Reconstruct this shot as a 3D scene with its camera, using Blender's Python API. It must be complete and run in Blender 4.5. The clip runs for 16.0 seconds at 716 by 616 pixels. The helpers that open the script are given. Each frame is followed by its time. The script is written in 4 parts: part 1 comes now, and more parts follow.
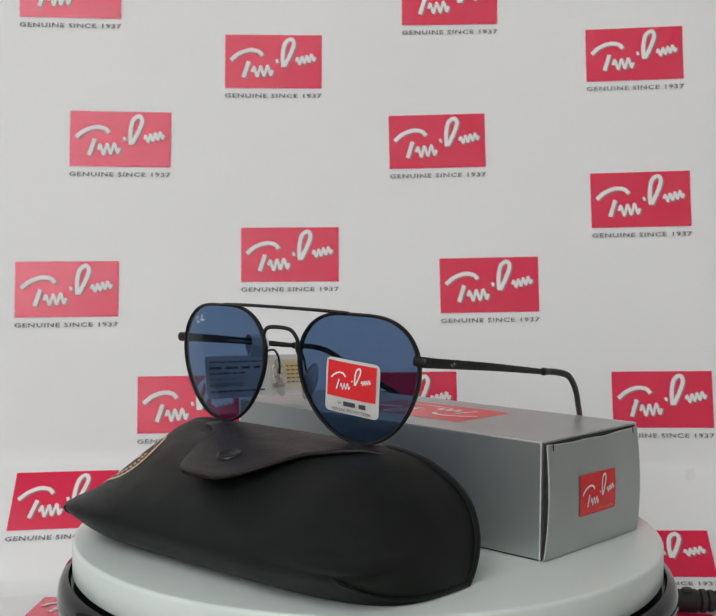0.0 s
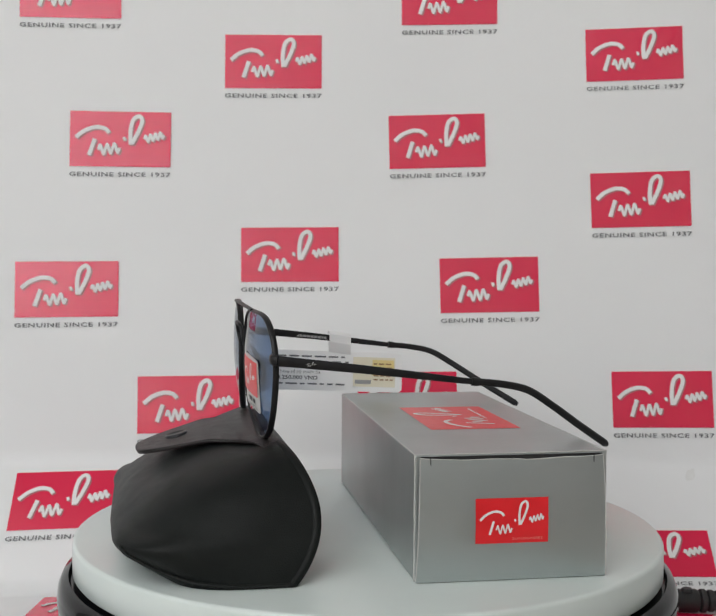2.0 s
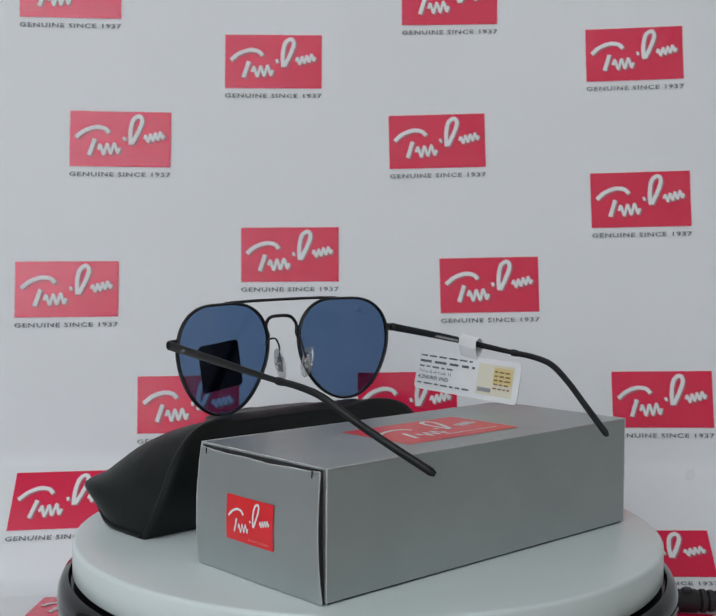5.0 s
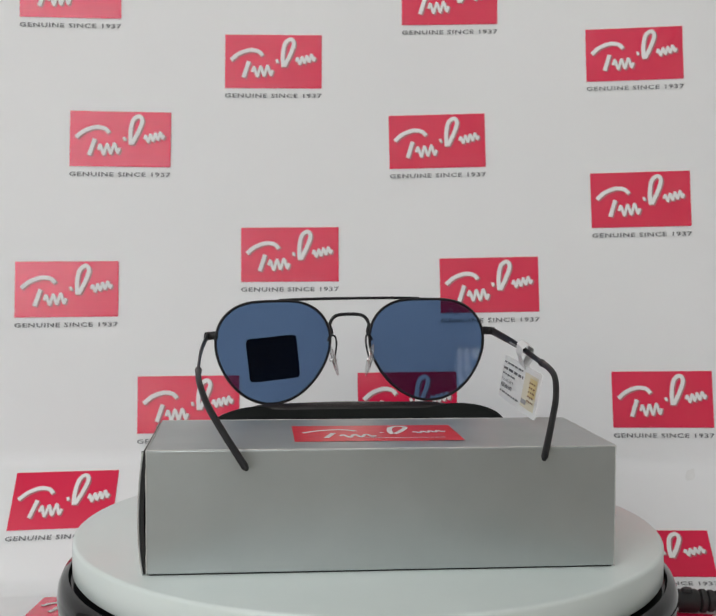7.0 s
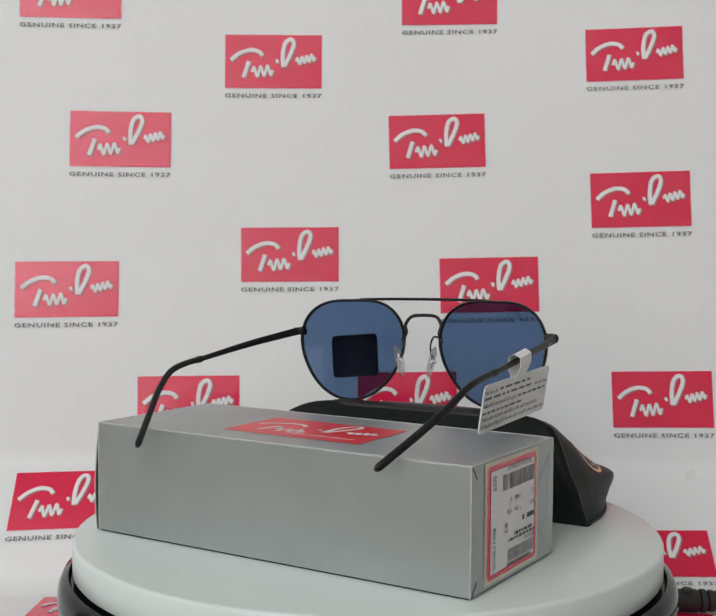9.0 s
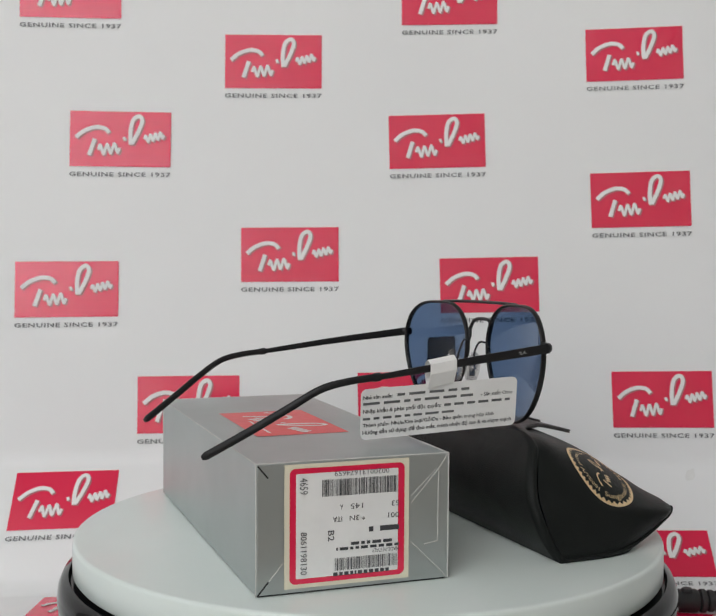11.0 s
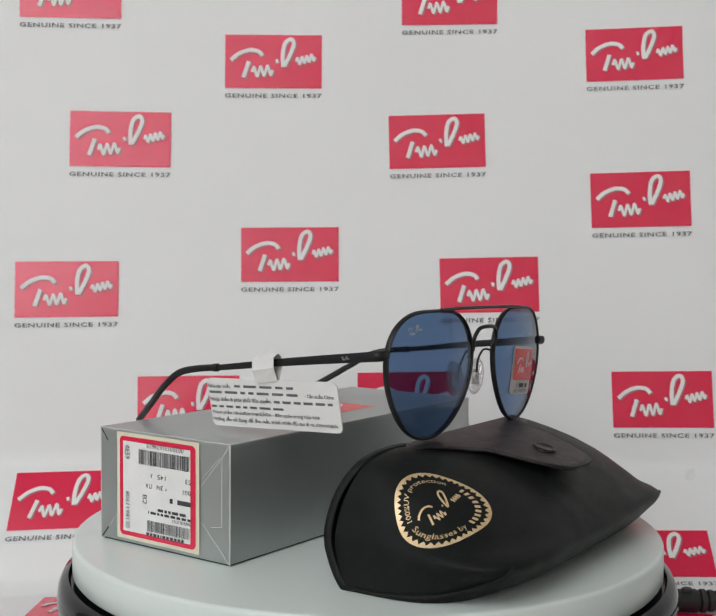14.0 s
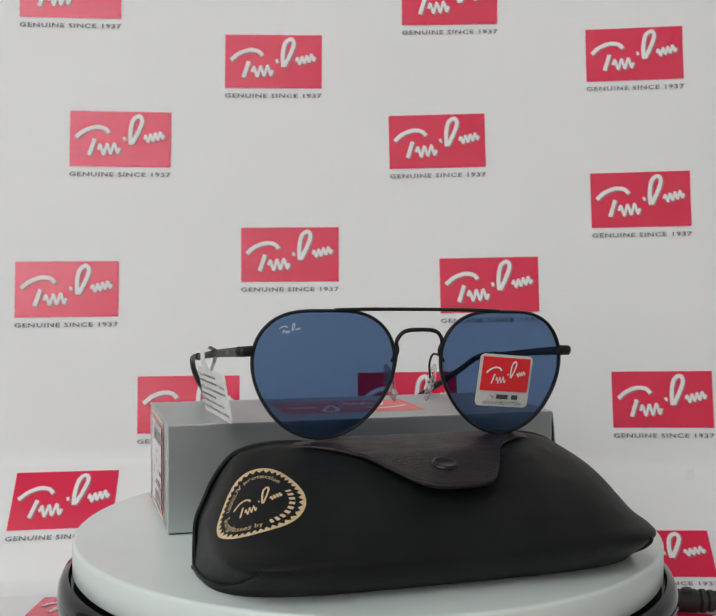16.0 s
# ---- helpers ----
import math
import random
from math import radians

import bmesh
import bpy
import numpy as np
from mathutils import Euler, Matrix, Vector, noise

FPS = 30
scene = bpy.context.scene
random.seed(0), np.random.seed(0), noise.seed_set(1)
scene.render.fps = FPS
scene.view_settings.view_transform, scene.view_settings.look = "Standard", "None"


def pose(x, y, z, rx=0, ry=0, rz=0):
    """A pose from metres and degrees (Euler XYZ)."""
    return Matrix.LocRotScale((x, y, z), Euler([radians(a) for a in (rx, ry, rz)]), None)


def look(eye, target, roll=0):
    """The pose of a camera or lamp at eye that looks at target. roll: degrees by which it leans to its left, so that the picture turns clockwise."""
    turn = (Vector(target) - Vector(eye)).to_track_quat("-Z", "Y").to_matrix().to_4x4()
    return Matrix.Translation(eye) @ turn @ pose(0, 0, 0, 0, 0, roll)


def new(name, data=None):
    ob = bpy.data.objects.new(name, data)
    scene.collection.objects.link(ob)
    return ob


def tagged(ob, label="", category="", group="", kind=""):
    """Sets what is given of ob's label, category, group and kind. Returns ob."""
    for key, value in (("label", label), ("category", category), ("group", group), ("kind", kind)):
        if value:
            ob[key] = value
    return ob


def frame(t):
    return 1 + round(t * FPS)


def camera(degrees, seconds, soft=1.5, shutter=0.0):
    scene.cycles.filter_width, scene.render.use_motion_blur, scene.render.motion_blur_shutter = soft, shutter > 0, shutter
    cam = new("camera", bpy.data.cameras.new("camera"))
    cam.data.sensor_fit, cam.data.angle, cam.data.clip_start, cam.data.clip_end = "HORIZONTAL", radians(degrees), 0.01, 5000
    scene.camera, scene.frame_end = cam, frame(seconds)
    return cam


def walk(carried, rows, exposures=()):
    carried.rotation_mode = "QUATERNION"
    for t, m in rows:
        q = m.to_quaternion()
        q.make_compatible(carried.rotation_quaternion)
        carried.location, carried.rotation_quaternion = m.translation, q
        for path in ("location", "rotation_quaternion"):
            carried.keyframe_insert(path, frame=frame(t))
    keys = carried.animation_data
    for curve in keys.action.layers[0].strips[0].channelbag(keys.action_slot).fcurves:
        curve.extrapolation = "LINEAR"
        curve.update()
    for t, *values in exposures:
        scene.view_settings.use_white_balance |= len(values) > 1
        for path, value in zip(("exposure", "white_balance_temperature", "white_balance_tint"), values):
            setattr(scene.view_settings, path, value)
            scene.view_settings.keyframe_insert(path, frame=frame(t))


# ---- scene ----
from mathutils.bvhtree import BVHTree

# ---- camera ----
cam = camera(36.136, 16.0, soft=1.5)
# the goods are in focus, the backdrop behind them a little soft
cam.data.dof.use_dof, cam.data.dof.focus_distance, cam.data.dof.aperture_fstop = True, 0.42, 40.0
EYE = (0.0, -0.467, 0.11497)
VIEW = look(EYE, (-0.00993, 0.53182, 0.06746), 0.353)
# the clip's own camera drifts cooler and darker for a moment after 3.8 s
LEVEL = 0.12
walk(cam, [(0.0, VIEW), (16.0, VIEW)],
     [(0.0, LEVEL, 6500, 10), (3.8, LEVEL, 6500, 10), (4.0, LEVEL - 0.22, 6120, 9), (4.2, LEVEL - 0.24, 6000, 9), (4.8, LEVEL - 0.24, 6000, 9), (6.0, LEVEL, 6500, 10), (16.0, LEVEL, 6500, 10)])

# turntable: start angle of the goods and speed, degrees and degrees per second (clockwise from above)
START, SPEED = -42.52, 18.789
MM = 0.001
TABLE_Z = -0.074

# ---- world and light ----
world = bpy.data.worlds.new("daylight")
scene.world = world
world.use_nodes = True
wn = world.node_tree.nodes
sky = wn.new("ShaderNodeTexSky")
sky.sky_type, sky.sun_disc, sky.sun_elevation, sky.sun_rotation = "NISHITA", False, radians(40), radians(200)
world.node_tree.links.new(sky.outputs[0], wn["Background"].inputs[0])
wn["Background"].inputs[1].default_value = 0.1


def area_lamp(name, eye, target, w, h, power, tint):
    data = bpy.data.lights.new(name, "AREA")
    data.shape, data.size, data.size_y, data.energy, data.color = "RECTANGLE", w, h, power, tint
    ob = new(name, data)
    ob.matrix_world = look(eye, target)
    return ob


area_lamp("window_light", (-0.7, -1.66, 1.05), (-0.5, 0.0, 0.3), 1.4, 2.05, 37.0, (0.985, 0.99, 0.985))
# fill lamp added on the left to balance the light
area_lamp("side_window_light", (-1.76, -0.4, 1.35), (0.0, -0.2, 0.2), 1.2, 1.4, 5.0, (0.95, 0.98, 1.0))


# ---- materials ----
def material(name, color, rough=0.5, metal=0.0, spec=0.5, coat=0.0):
    m = bpy.data.materials.new(name)
    m.use_nodes = True
    b = m.node_tree.nodes["Principled BSDF"]
    b.inputs["Base Color"].default_value = (*color, 1)
    b.inputs["Roughness"].default_value = rough
    b.inputs["Metallic"].default_value = metal
    b.inputs["Specular IOR Level"].default_value = spec
    b.inputs["Coat Weight"].default_value = coat
    return m


def vary(m, color_a, color_b, scale, rough=None, bump=0.0, bump_scale=None, bump_dist=0.0002, detail=6.0, kind="noise"):
    """Two-scale variation of colour and roughness, and fine relief, in object space."""
    t = m.node_tree
    b = t.nodes["Principled BSDF"]
    co = t.nodes.new("ShaderNodeTexCoord")
    n1 = t.nodes.new("ShaderNodeTexNoise")
    n1.inputs["Scale"].default_value, n1.inputs["Detail"].default_value = scale, detail
    t.links.new(co.outputs["Object"], n1.inputs["Vector"])
    ramp = t.nodes.new("ShaderNodeValToRGB")
    ramp.color_ramp.elements[0].position, ramp.color_ramp.elements[1].position = 0.3, 0.7
    ramp.color_ramp.elements[0].color, ramp.color_ramp.elements[1].color = (*color_a, 1), (*color_b, 1)
    t.links.new(n1.outputs["Fac"], ramp.inputs["Fac"])
    t.links.new(ramp.outputs["Color"], b.inputs["Base Color"])
    if rough:
        mr = t.nodes.new("ShaderNodeMapRange")
        mr.inputs["To Min"].default_value, mr.inputs["To Max"].default_value = rough
        n3 = t.nodes.new("ShaderNodeTexNoise")
        n3.inputs["Scale"].default_value, n3.inputs["Detail"].default_value = scale * 3.1, 4
        t.links.new(co.outputs["Object"], n3.inputs["Vector"])
        t.links.new(n3.outputs["Fac"], mr.inputs["Value"])
        t.links.new(mr.outputs["Result"], b.inputs["Roughness"])
    if bump:
        if kind == "cells":
            n2 = t.nodes.new("ShaderNodeTexVoronoi")
            n2.feature = "DISTANCE_TO_EDGE"
            n2.inputs["Scale"].default_value = bump_scale
            src = n2.outputs["Distance"]
        else:
            n2 = t.nodes.new("ShaderNodeTexNoise")
            n2.inputs["Scale"].default_value, n2.inputs["Detail"].default_value = bump_scale, 5
            src = n2.outputs["Fac"]
        t.links.new(co.outputs["Object"], n2.inputs["Vector"])
        bp = t.nodes.new("ShaderNodeBump")
        bp.inputs["Strength"].default_value, bp.inputs["Distance"].default_value = bump, bump_dist
        t.links.new(src, bp.inputs["Height"])
        t.links.new(bp.outputs["Normal"], b.inputs["Normal"])
    return m


M_sheet = vary(material("printed_vinyl", (0.8, 0.8, 0.79), 0.35, spec=0.18), (0.78, 0.785, 0.785), (0.82, 0.825, 0.82), 6, (0.16, 0.24), 0.1, 900, 0.0001)
M_red = vary(material("red_print", (0.76, 0.016, 0.075), 0.4, spec=0.8), (0.73, 0.014, 0.066), (0.78, 0.02, 0.082), 14, (0.1, 0.16))
M_white_print = material("white_print", (0.82, 0.81, 0.8), 0.45)
M_print_shade = material("print_shade", (0.36, 0.13, 0.15), 0.3)
M_smudge = vary(material("grey_smudge", (0.72, 0.72, 0.7), 0.5), (0.67, 0.67, 0.65), (0.77, 0.77, 0.76), 160)
M_ink = material("dark_ink", (0.05, 0.052, 0.058), 0.5)
M_grey_ink = material("grey_ink", (0.14, 0.145, 0.15), 0.5)
M_wall = vary(material("wall_paint", (0.75, 0.74, 0.72), 0.8), (0.73, 0.72, 0.7), (0.77, 0.76, 0.74), 2.0, None, 0.1, 120)
M_bar = vary(material("window_paint", (0.5, 0.49, 0.47), 0.5), (0.46, 0.45, 0.43), (0.54, 0.53, 0.5), 12, (0.4, 0.6))
M_floor = vary(material("floor_wood", (0.3, 0.22, 0.15), 0.5), (0.26, 0.18, 0.12), (0.34, 0.25, 0.17), 5, (0.4, 0.6))
M_table = vary(material("table_wood", (0.4, 0.3, 0.2), 0.5), (0.35, 0.25, 0.16), (0.45, 0.34, 0.23), 9, (0.4, 0.6))
M_platter = vary(material("white_acrylic", (0.71, 0.78, 0.75), 0.3, coat=0.15), (0.69, 0.765, 0.735), (0.73, 0.795, 0.765), 18, (0.26, 0.36))
M_gloss_black = vary(material("gloss_black_plastic", (0.008, 0.008, 0.009), 0.06, spec=0.13), (0.006, 0.006, 0.007), (0.011, 0.011, 0.012), 30, (0.05, 0.11))
M_cable = vary(material("black_rubber", (0.02, 0.02, 0.02), 0.55), (0.016, 0.016, 0.016), (0.03, 0.03, 0.03), 60, (0.45, 0.65))
M_silver = vary(material("silver_card", (0.455, 0.49, 0.485), 0.42, 0.8), (0.435, 0.47, 0.465), (0.485, 0.52, 0.515), 25, (0.38, 0.49), 0.25, 2500, 0.00006)
M_card_edge = vary(material("card_edge", (0.55, 0.55, 0.53), 0.8), (0.5, 0.5, 0.48), (0.6, 0.6, 0.58), 200)
# near-black: painted shade behind the flap and underfoot; also slits and dark creases
M_shade_crease = material("card_shade_and_crease", (0.02, 0.02, 0.02), 0.9)
M_leather = vary(material("black_leather", (0.012, 0.0138, 0.013), 0.45, spec=0.12), (0.009, 0.0105, 0.010), (0.0145, 0.0165, 0.0155), 40, (0.34, 0.5), 0.55, 1300, 0.0003, kind="cells")
M_leather_in = vary(material("dark_leather", (0.013, 0.010, 0.010), 0.48, spec=0.5), (0.008, 0.0065, 0.0065), (0.015, 0.011, 0.011), 60, (0.34, 0.58), 0.9, 800, 0.0004, kind="cells")
M_gold = vary(material("gold_foil", (0.88, 0.68, 0.4), 0.4, 0.6), (0.82, 0.6, 0.32), (0.93, 0.74, 0.48), 300, (0.3, 0.5))
M_frame = vary(material("matt_black_metal", (0.012, 0.012, 0.013), 0.4, 0.0, spec=0.3), (0.010, 0.010, 0.011), (0.016, 0.016, 0.017), 120, (0.34, 0.46))
M_sleeve = vary(material("black_acetate", (0.012, 0.012, 0.013), 0.45, spec=0.3), (0.010, 0.010, 0.011), (0.016, 0.016, 0.017), 120, (0.4, 0.5))
M_chrome = material("polished_metal", (0.85, 0.85, 0.84), 0.16, 1.0)
M_snap = vary(material("dark_snap_metal", (0.03, 0.03, 0.032), 0.3, 0.7), (0.025, 0.025, 0.027), (0.045, 0.045, 0.047), 300, (0.22, 0.4))
M_tag = vary(material("tag_card", (0.8, 0.8, 0.79), 0.55), (0.78, 0.78, 0.77), (0.82, 0.82, 0.81), 90, (0.5, 0.6))
M_yellow = material("yellow_foil", (0.8, 0.66, 0.3), 0.35, 0.2)
M_foil_ink = material("brown_ink", (0.3, 0.17, 0.08), 0.5)
M_cream = material("cream_paper", (0.75, 0.7, 0.55), 0.6)
M_adhesive = material("dark_adhesive", (0.04, 0.022, 0.022), 0.5)
M_sticker_red = vary(material("sticker_red", (0.8, 0.02, 0.028), 0.35), (0.76, 0.018, 0.025), (0.83, 0.025, 0.033), 120, (0.26, 0.38))
M_lens_mark = material("lens_print", (0.5, 0.52, 0.54), 0.5)
M_pale_red = material("pale_red_ink", (0.85, 0.3, 0.26), 0.5)
M_sticker_white = vary(material("sticker_paper", (0.62, 0.62, 0.6), 0.5), (0.59, 0.59, 0.57), (0.65, 0.65, 0.63), 150, (0.42, 0.55))
M_mark = material("pale_mark", (0.32, 0.32, 0.32), 0.5)


def see_through(name, tint, gloss, rough=0.0):
    """Clear or tinted sheet: gloss is its share of mirror gloss seen face on."""
    m = bpy.data.materials.new(name)
    m.use_nodes = True
    t = m.node_tree
    t.nodes.remove(t.nodes["Principled BSDF"])
    out = t.nodes["Material Output"]
    tr = t.nodes.new("ShaderNodeBsdfTransparent")
    tr.inputs[0].default_value = (*tint, 1)
    gl = t.nodes.new("ShaderNodeBsdfGlossy")
    gl.inputs["Roughness"].default_value = rough
    lw = t.nodes.new("ShaderNodeLayerWeight")
    lw.inputs["Blend"].default_value = 0.5
    pw = t.nodes.new("ShaderNodeMath")
    pw.operation = "POWER"
    pw.inputs[1].default_value = 5.0
    t.links.new(lw.outputs["Facing"], pw.inputs[0])
    fr = t.nodes.new("ShaderNodeMath")
    fr.operation = "MULTIPLY_ADD"
    fr.inputs[1].default_value, fr.inputs[2].default_value = 1 - gloss, gloss
    t.links.new(pw.outputs[0], fr.inputs[0])
    mix = t.nodes.new("ShaderNodeMixShader")
    t.links.new(fr.outputs[0], mix.inputs[0])
    t.links.new(tr.outputs[0], mix.inputs[1])
    t.links.new(gl.outputs[0], mix.inputs[2])
    t.links.new(mix.outputs[0], out.inputs[0])
    return m


M_lens = see_through("blue_lens", (0.345, 0.445, 0.595), 0.018)
M_pad = see_through("clear_silicone", (0.86, 0.85, 0.85), 0.2, 0.2)


# ---- mesh helpers ----
def part(name, bm, mat, parent=None, label="", smooth=False, sharp=48):
    me = bpy.data.meshes.new(name)
    if smooth:
        for f in bm.faces:
            f.smooth = True
        for e in bm.edges:
            if len(e.link_faces) == 2 and e.calc_face_angle(0.0) > radians(sharp):
                e.smooth = False
    bm.to_mesh(me)
    bm.free()
    me.materials.append(mat)
    ob = new(name, me)
    ob.parent = parent
    if label:
        tagged(ob, label)
    return ob


def thing(name, label, category, kind="", group=""):
    ob = new(name)
    ob.empty_display_size = 0.02
    return tagged(ob, label, category, group, kind)


def slab(x0, x1, y0, y1, z0, z1, bevel=0.0, segments=2, bm=None):
    bm = bm or bmesh.new()
    vs = [bm.verts.new((x, y, z)) for x in (x0, x1) for y in (y0, y1) for z in (z0, z1)]
    fs = [bm.faces.new([vs[i] for i in q]) for q in ((0, 1, 3, 2), (4, 6, 7, 5), (0, 4, 5, 1), (2, 3, 7, 6), (0, 2, 6, 4), (1, 5, 7, 3))]
    if bevel:
        es = list({e for f in fs for e in f.edges})
        bmesh.ops.bevel(bm, geom=es, offset=bevel, segments=segments, profile=0.5, affect="EDGES")
    return bm


def turned(profile, n=96):
    """A solid of revolution round z from (radius, z) pairs."""
    bm = bmesh.new()
    rings = []
    for r, z in profile:
        if r < 1e-6:
            rings.append([bm.verts.new((0, 0, z))])
        else:
            rings.append([bm.verts.new((r * math.cos(2 * math.pi * i / n), r * math.sin(2 * math.pi * i / n), z)) for i in range(n)])
    for a, b in zip(rings, rings[1:]):
        for i in range(n):
            j = (i + 1) % n
            q = [a[i % len(a)], a[j % len(a)], b[j % len(b)], b[i % len(b)]]
            q = list(dict.fromkeys(q))
            if len(q) > 2:
                bm.faces.new(q)
    bmesh.ops.recalc_face_normals(bm, faces=bm.faces)
    return bm


def spline(points, steps=8, closed=False):
    """Catmull-Rom through the points."""
    ps = [Vector(p) for p in points]
    n = len(ps)
    out = []
    for i in range(n if closed else n - 1):
        a, b, c, d = (ps[k % n] if closed else ps[min(max(k, 0), n - 1)] for k in (i - 1, i, i + 1, i + 2))
        for s in range(steps):
            t = s / steps
            out.append(0.5 * ((2 * b) + (c - a) * t + (2 * a - 5 * b + 4 * c - d) * t * t + (3 * b - a - 3 * c + d) * t ** 3))
    if not closed:
        out.append(ps[-1])
    return out


def tube(path, size, sides=10, closed=False, up=Vector((0, 0, 1)), bm=None):
    """A bar along a path; size(t) gives half width (sideways) and half height (along up)."""
    bm = bm or bmesh.new()
    n = len(path)
    rings = []
    for i, p in enumerate(path):
        a, b = (path[(i - 1) % n], path[(i + 1) % n]) if closed else (path[max(i - 1, 0)], path[min(i + 1, n - 1)])
        d = (b - a).normalized()
        side = d.cross(up)
        side = side.normalized() if side.length > 1e-4 else d.orthogonal().normalized()
        top = side.cross(d).normalized()
        w, h = size(i / max(n - 1, 1))
        rings.append([bm.verts.new(p + side * w * math.cos(k) + top * h * math.sin(k)) for k in (2 * math.pi * j / sides for j in range(sides))])
    pairs = list(zip(rings, rings[1:])) + ([(rings[-1], rings[0])] if closed else [])
    for a, b in pairs:
        for j in range(sides):
            bm.faces.new((a[j], a[(j + 1) % sides], b[(j + 1) % sides], b[j]))
    if not closed:
        bm.faces.new(rings[0][::-1])
        bm.faces.new(rings[-1])
    return bm


def sheet(f, na, nb, lift):
    """A grid over the unit square, laid on the surface f(a, b, lift)."""
    bm = bmesh.new()
    g = [[bm.verts.new(f(i / na, j / nb, lift)) for j in range(nb + 1)] for i in range(na + 1)]
    for i in range(na):
        for j in range(nb):
            bm.faces.new((g[i][j], g[i + 1][j], g[i + 1][j + 1], g[i][j + 1]))
    return bm


def ribbon(f, pts, width, aspect, lift, bm, taper=0.0):
    """A flat stroke on the surface f along pts (a, b); width is a share of the panel's width."""
    ps = spline([(p[0], p[1] * aspect, 0) for p in pts], 6) if len(pts) > 2 else [Vector((p[0], p[1] * aspect, 0)) for p in pts]
    prev = None
    n = len(ps)
    for i, p in enumerate(ps):
        d = (ps[min(i + 1, n - 1)] - ps[max(i - 1, 0)]).normalized()
        s = Vector((-d.y, d.x, 0)) * width * 0.5 * (1 - taper * abs(2 * i / (n - 1) - 1))
        l, r = p + s, p - s
        cur = (bm.verts.new(f(l.x, l.y / aspect, lift)), bm.verts.new(f(r.x, r.y / aspect, lift)))
        if prev:
            bm.faces.new((prev[0], prev[1], cur[1], cur[0]))
        prev = cur


# plain calligraphic strokes that stand in for the maker's mark
STROKES = [
    [(0.06, 0.52), (0.14, 0.64), (0.25, 0.71), (0.34, 0.69), (0.385, 0.61)],
    [(0.60, 0.40), (0.595, 0.62), (0.62, 0.84), (0.68, 0.92), (0.71, 0.83), (0.67, 0.62), (0.61, 0.41)],
    [(0.525, 0.5), (0.55, 0.515)],
    [(0.19, 0.2), (0.245, 0.5)],
]


def wave(x0, y0, x1, y1, humps, high):
    """A running scribble from one place to the other."""
    n = humps * 4
    return [(x0 + (x1 - x0) * k / n, y0 + (y1 - y0) * k / n + high * math.sin(k * math.pi / 2)) for k in range(n + 1)]


STROKES += [wave(0.28, 0.3, 0.49, 0.34, 3, 0.09), wave(0.735, 0.5, 0.93, 0.585, 4, 0.06)]


def strokes(f, aspect, lift, width=0.026, shift=(0.0, 0.0), only=None):
    bm = bmesh.new()
    for i, s in enumerate(STROKES):
        if only is not None and i != only:
            continue
        ribbon(f, [(p + shift[0], q + shift[1]) for p, q in s], width * (1.25 if i < 4 else 0.85), aspect, lift, bm)
    return bm


def words(text, f, lift, spacing=1.0, bold=0.0):
    """The text as a flat mesh that fills the unit square's width and height on the surface f."""
    cu = bpy.data.curves.new("text", "FONT")
    cu.body, cu.resolution_u, cu.space_character, cu.offset = text, 2, spacing, bold
    ob = bpy.data.objects.new("text", cu)
    scene.collection.objects.link(ob)
    bpy.context.view_layer.update()
    me = bpy.data.meshes.new_from_object(ob.evaluated_get(bpy.context.evaluated_depsgraph_get()))
    bpy.data.objects.remove(ob)
    bpy.data.curves.remove(cu)
    bm = bmesh.new()
    bm.from_mesh(me)
    bpy.data.meshes.remove(me)
    xs, ys = [v.co.x for v in bm.verts], [v.co.y for v in bm.verts]
    x0, x1, y0, y1 = min(xs), max(xs), min(ys), max(ys)
    for v in bm.verts:
        v.co = f((v.co.x - x0) / (x1 - x0), (v.co.y - y0) / (y1 - y0), lift)
    return bm


def window_of(f, a0, a1, b0, b1):
    """The part of surface f between those shares of its width and height."""
    return lambda a, b, lift: f(a0 + (a1 - a0) * a, b0 + (b1 - b0) * b, lift)


def dashes(f, a0, a1, b0, b1, seed, lift, mean=0.06, bm=None, gap=0.22):
    """A line of unreadable writing: plain bars of word length."""
    rnd = random.Random(seed)
    bm = bm or bmesh.new()
    a = a0
    while a < a1 - 0.01:
        e = min(a1, a + mean * rnd.uniform(0.5, 1.5))
        bm.faces.new([bm.verts.new(f(p, q, lift)) for p, q in ((a, b0), (e, b0), (e, b1), (a, b1))])
        a = e + mean * gap
    return bm


def barcode(f, a0, a1, b0, b1, n, seed, lift):
    rnd = random.Random(seed)
    bm = bmesh.new()
    step = (a1 - a0) / n
    for i in range(n):
        a = a0 + i * step
        e = a + step * rnd.choice((0.3, 0.45, 0.75))
        bm.faces.new([bm.verts.new(f(p, q, lift)) for p, q in ((a, b0), (e, b0), (e, b1), (a, b1))])
    return bm


def on_plane(origin, right, up):
    """A flat unit square: origin is its lower left corner."""
    o, r, u = Vector(origin), Vector(right), Vector(up)
    n = r.cross(u).normalized()
    return lambda a, b, lift: o + r * a + u * b + n * lift


# ---- backdrop sheet, table and room ----
FOLD_Y, FOLD_Z, LEAN, SLOPE, BOW = 0.20, -0.00775, radians(6), radians(54), 0.45
DOWN = (FOLD_Z - TABLE_Z) / math.sin(SLOPE)


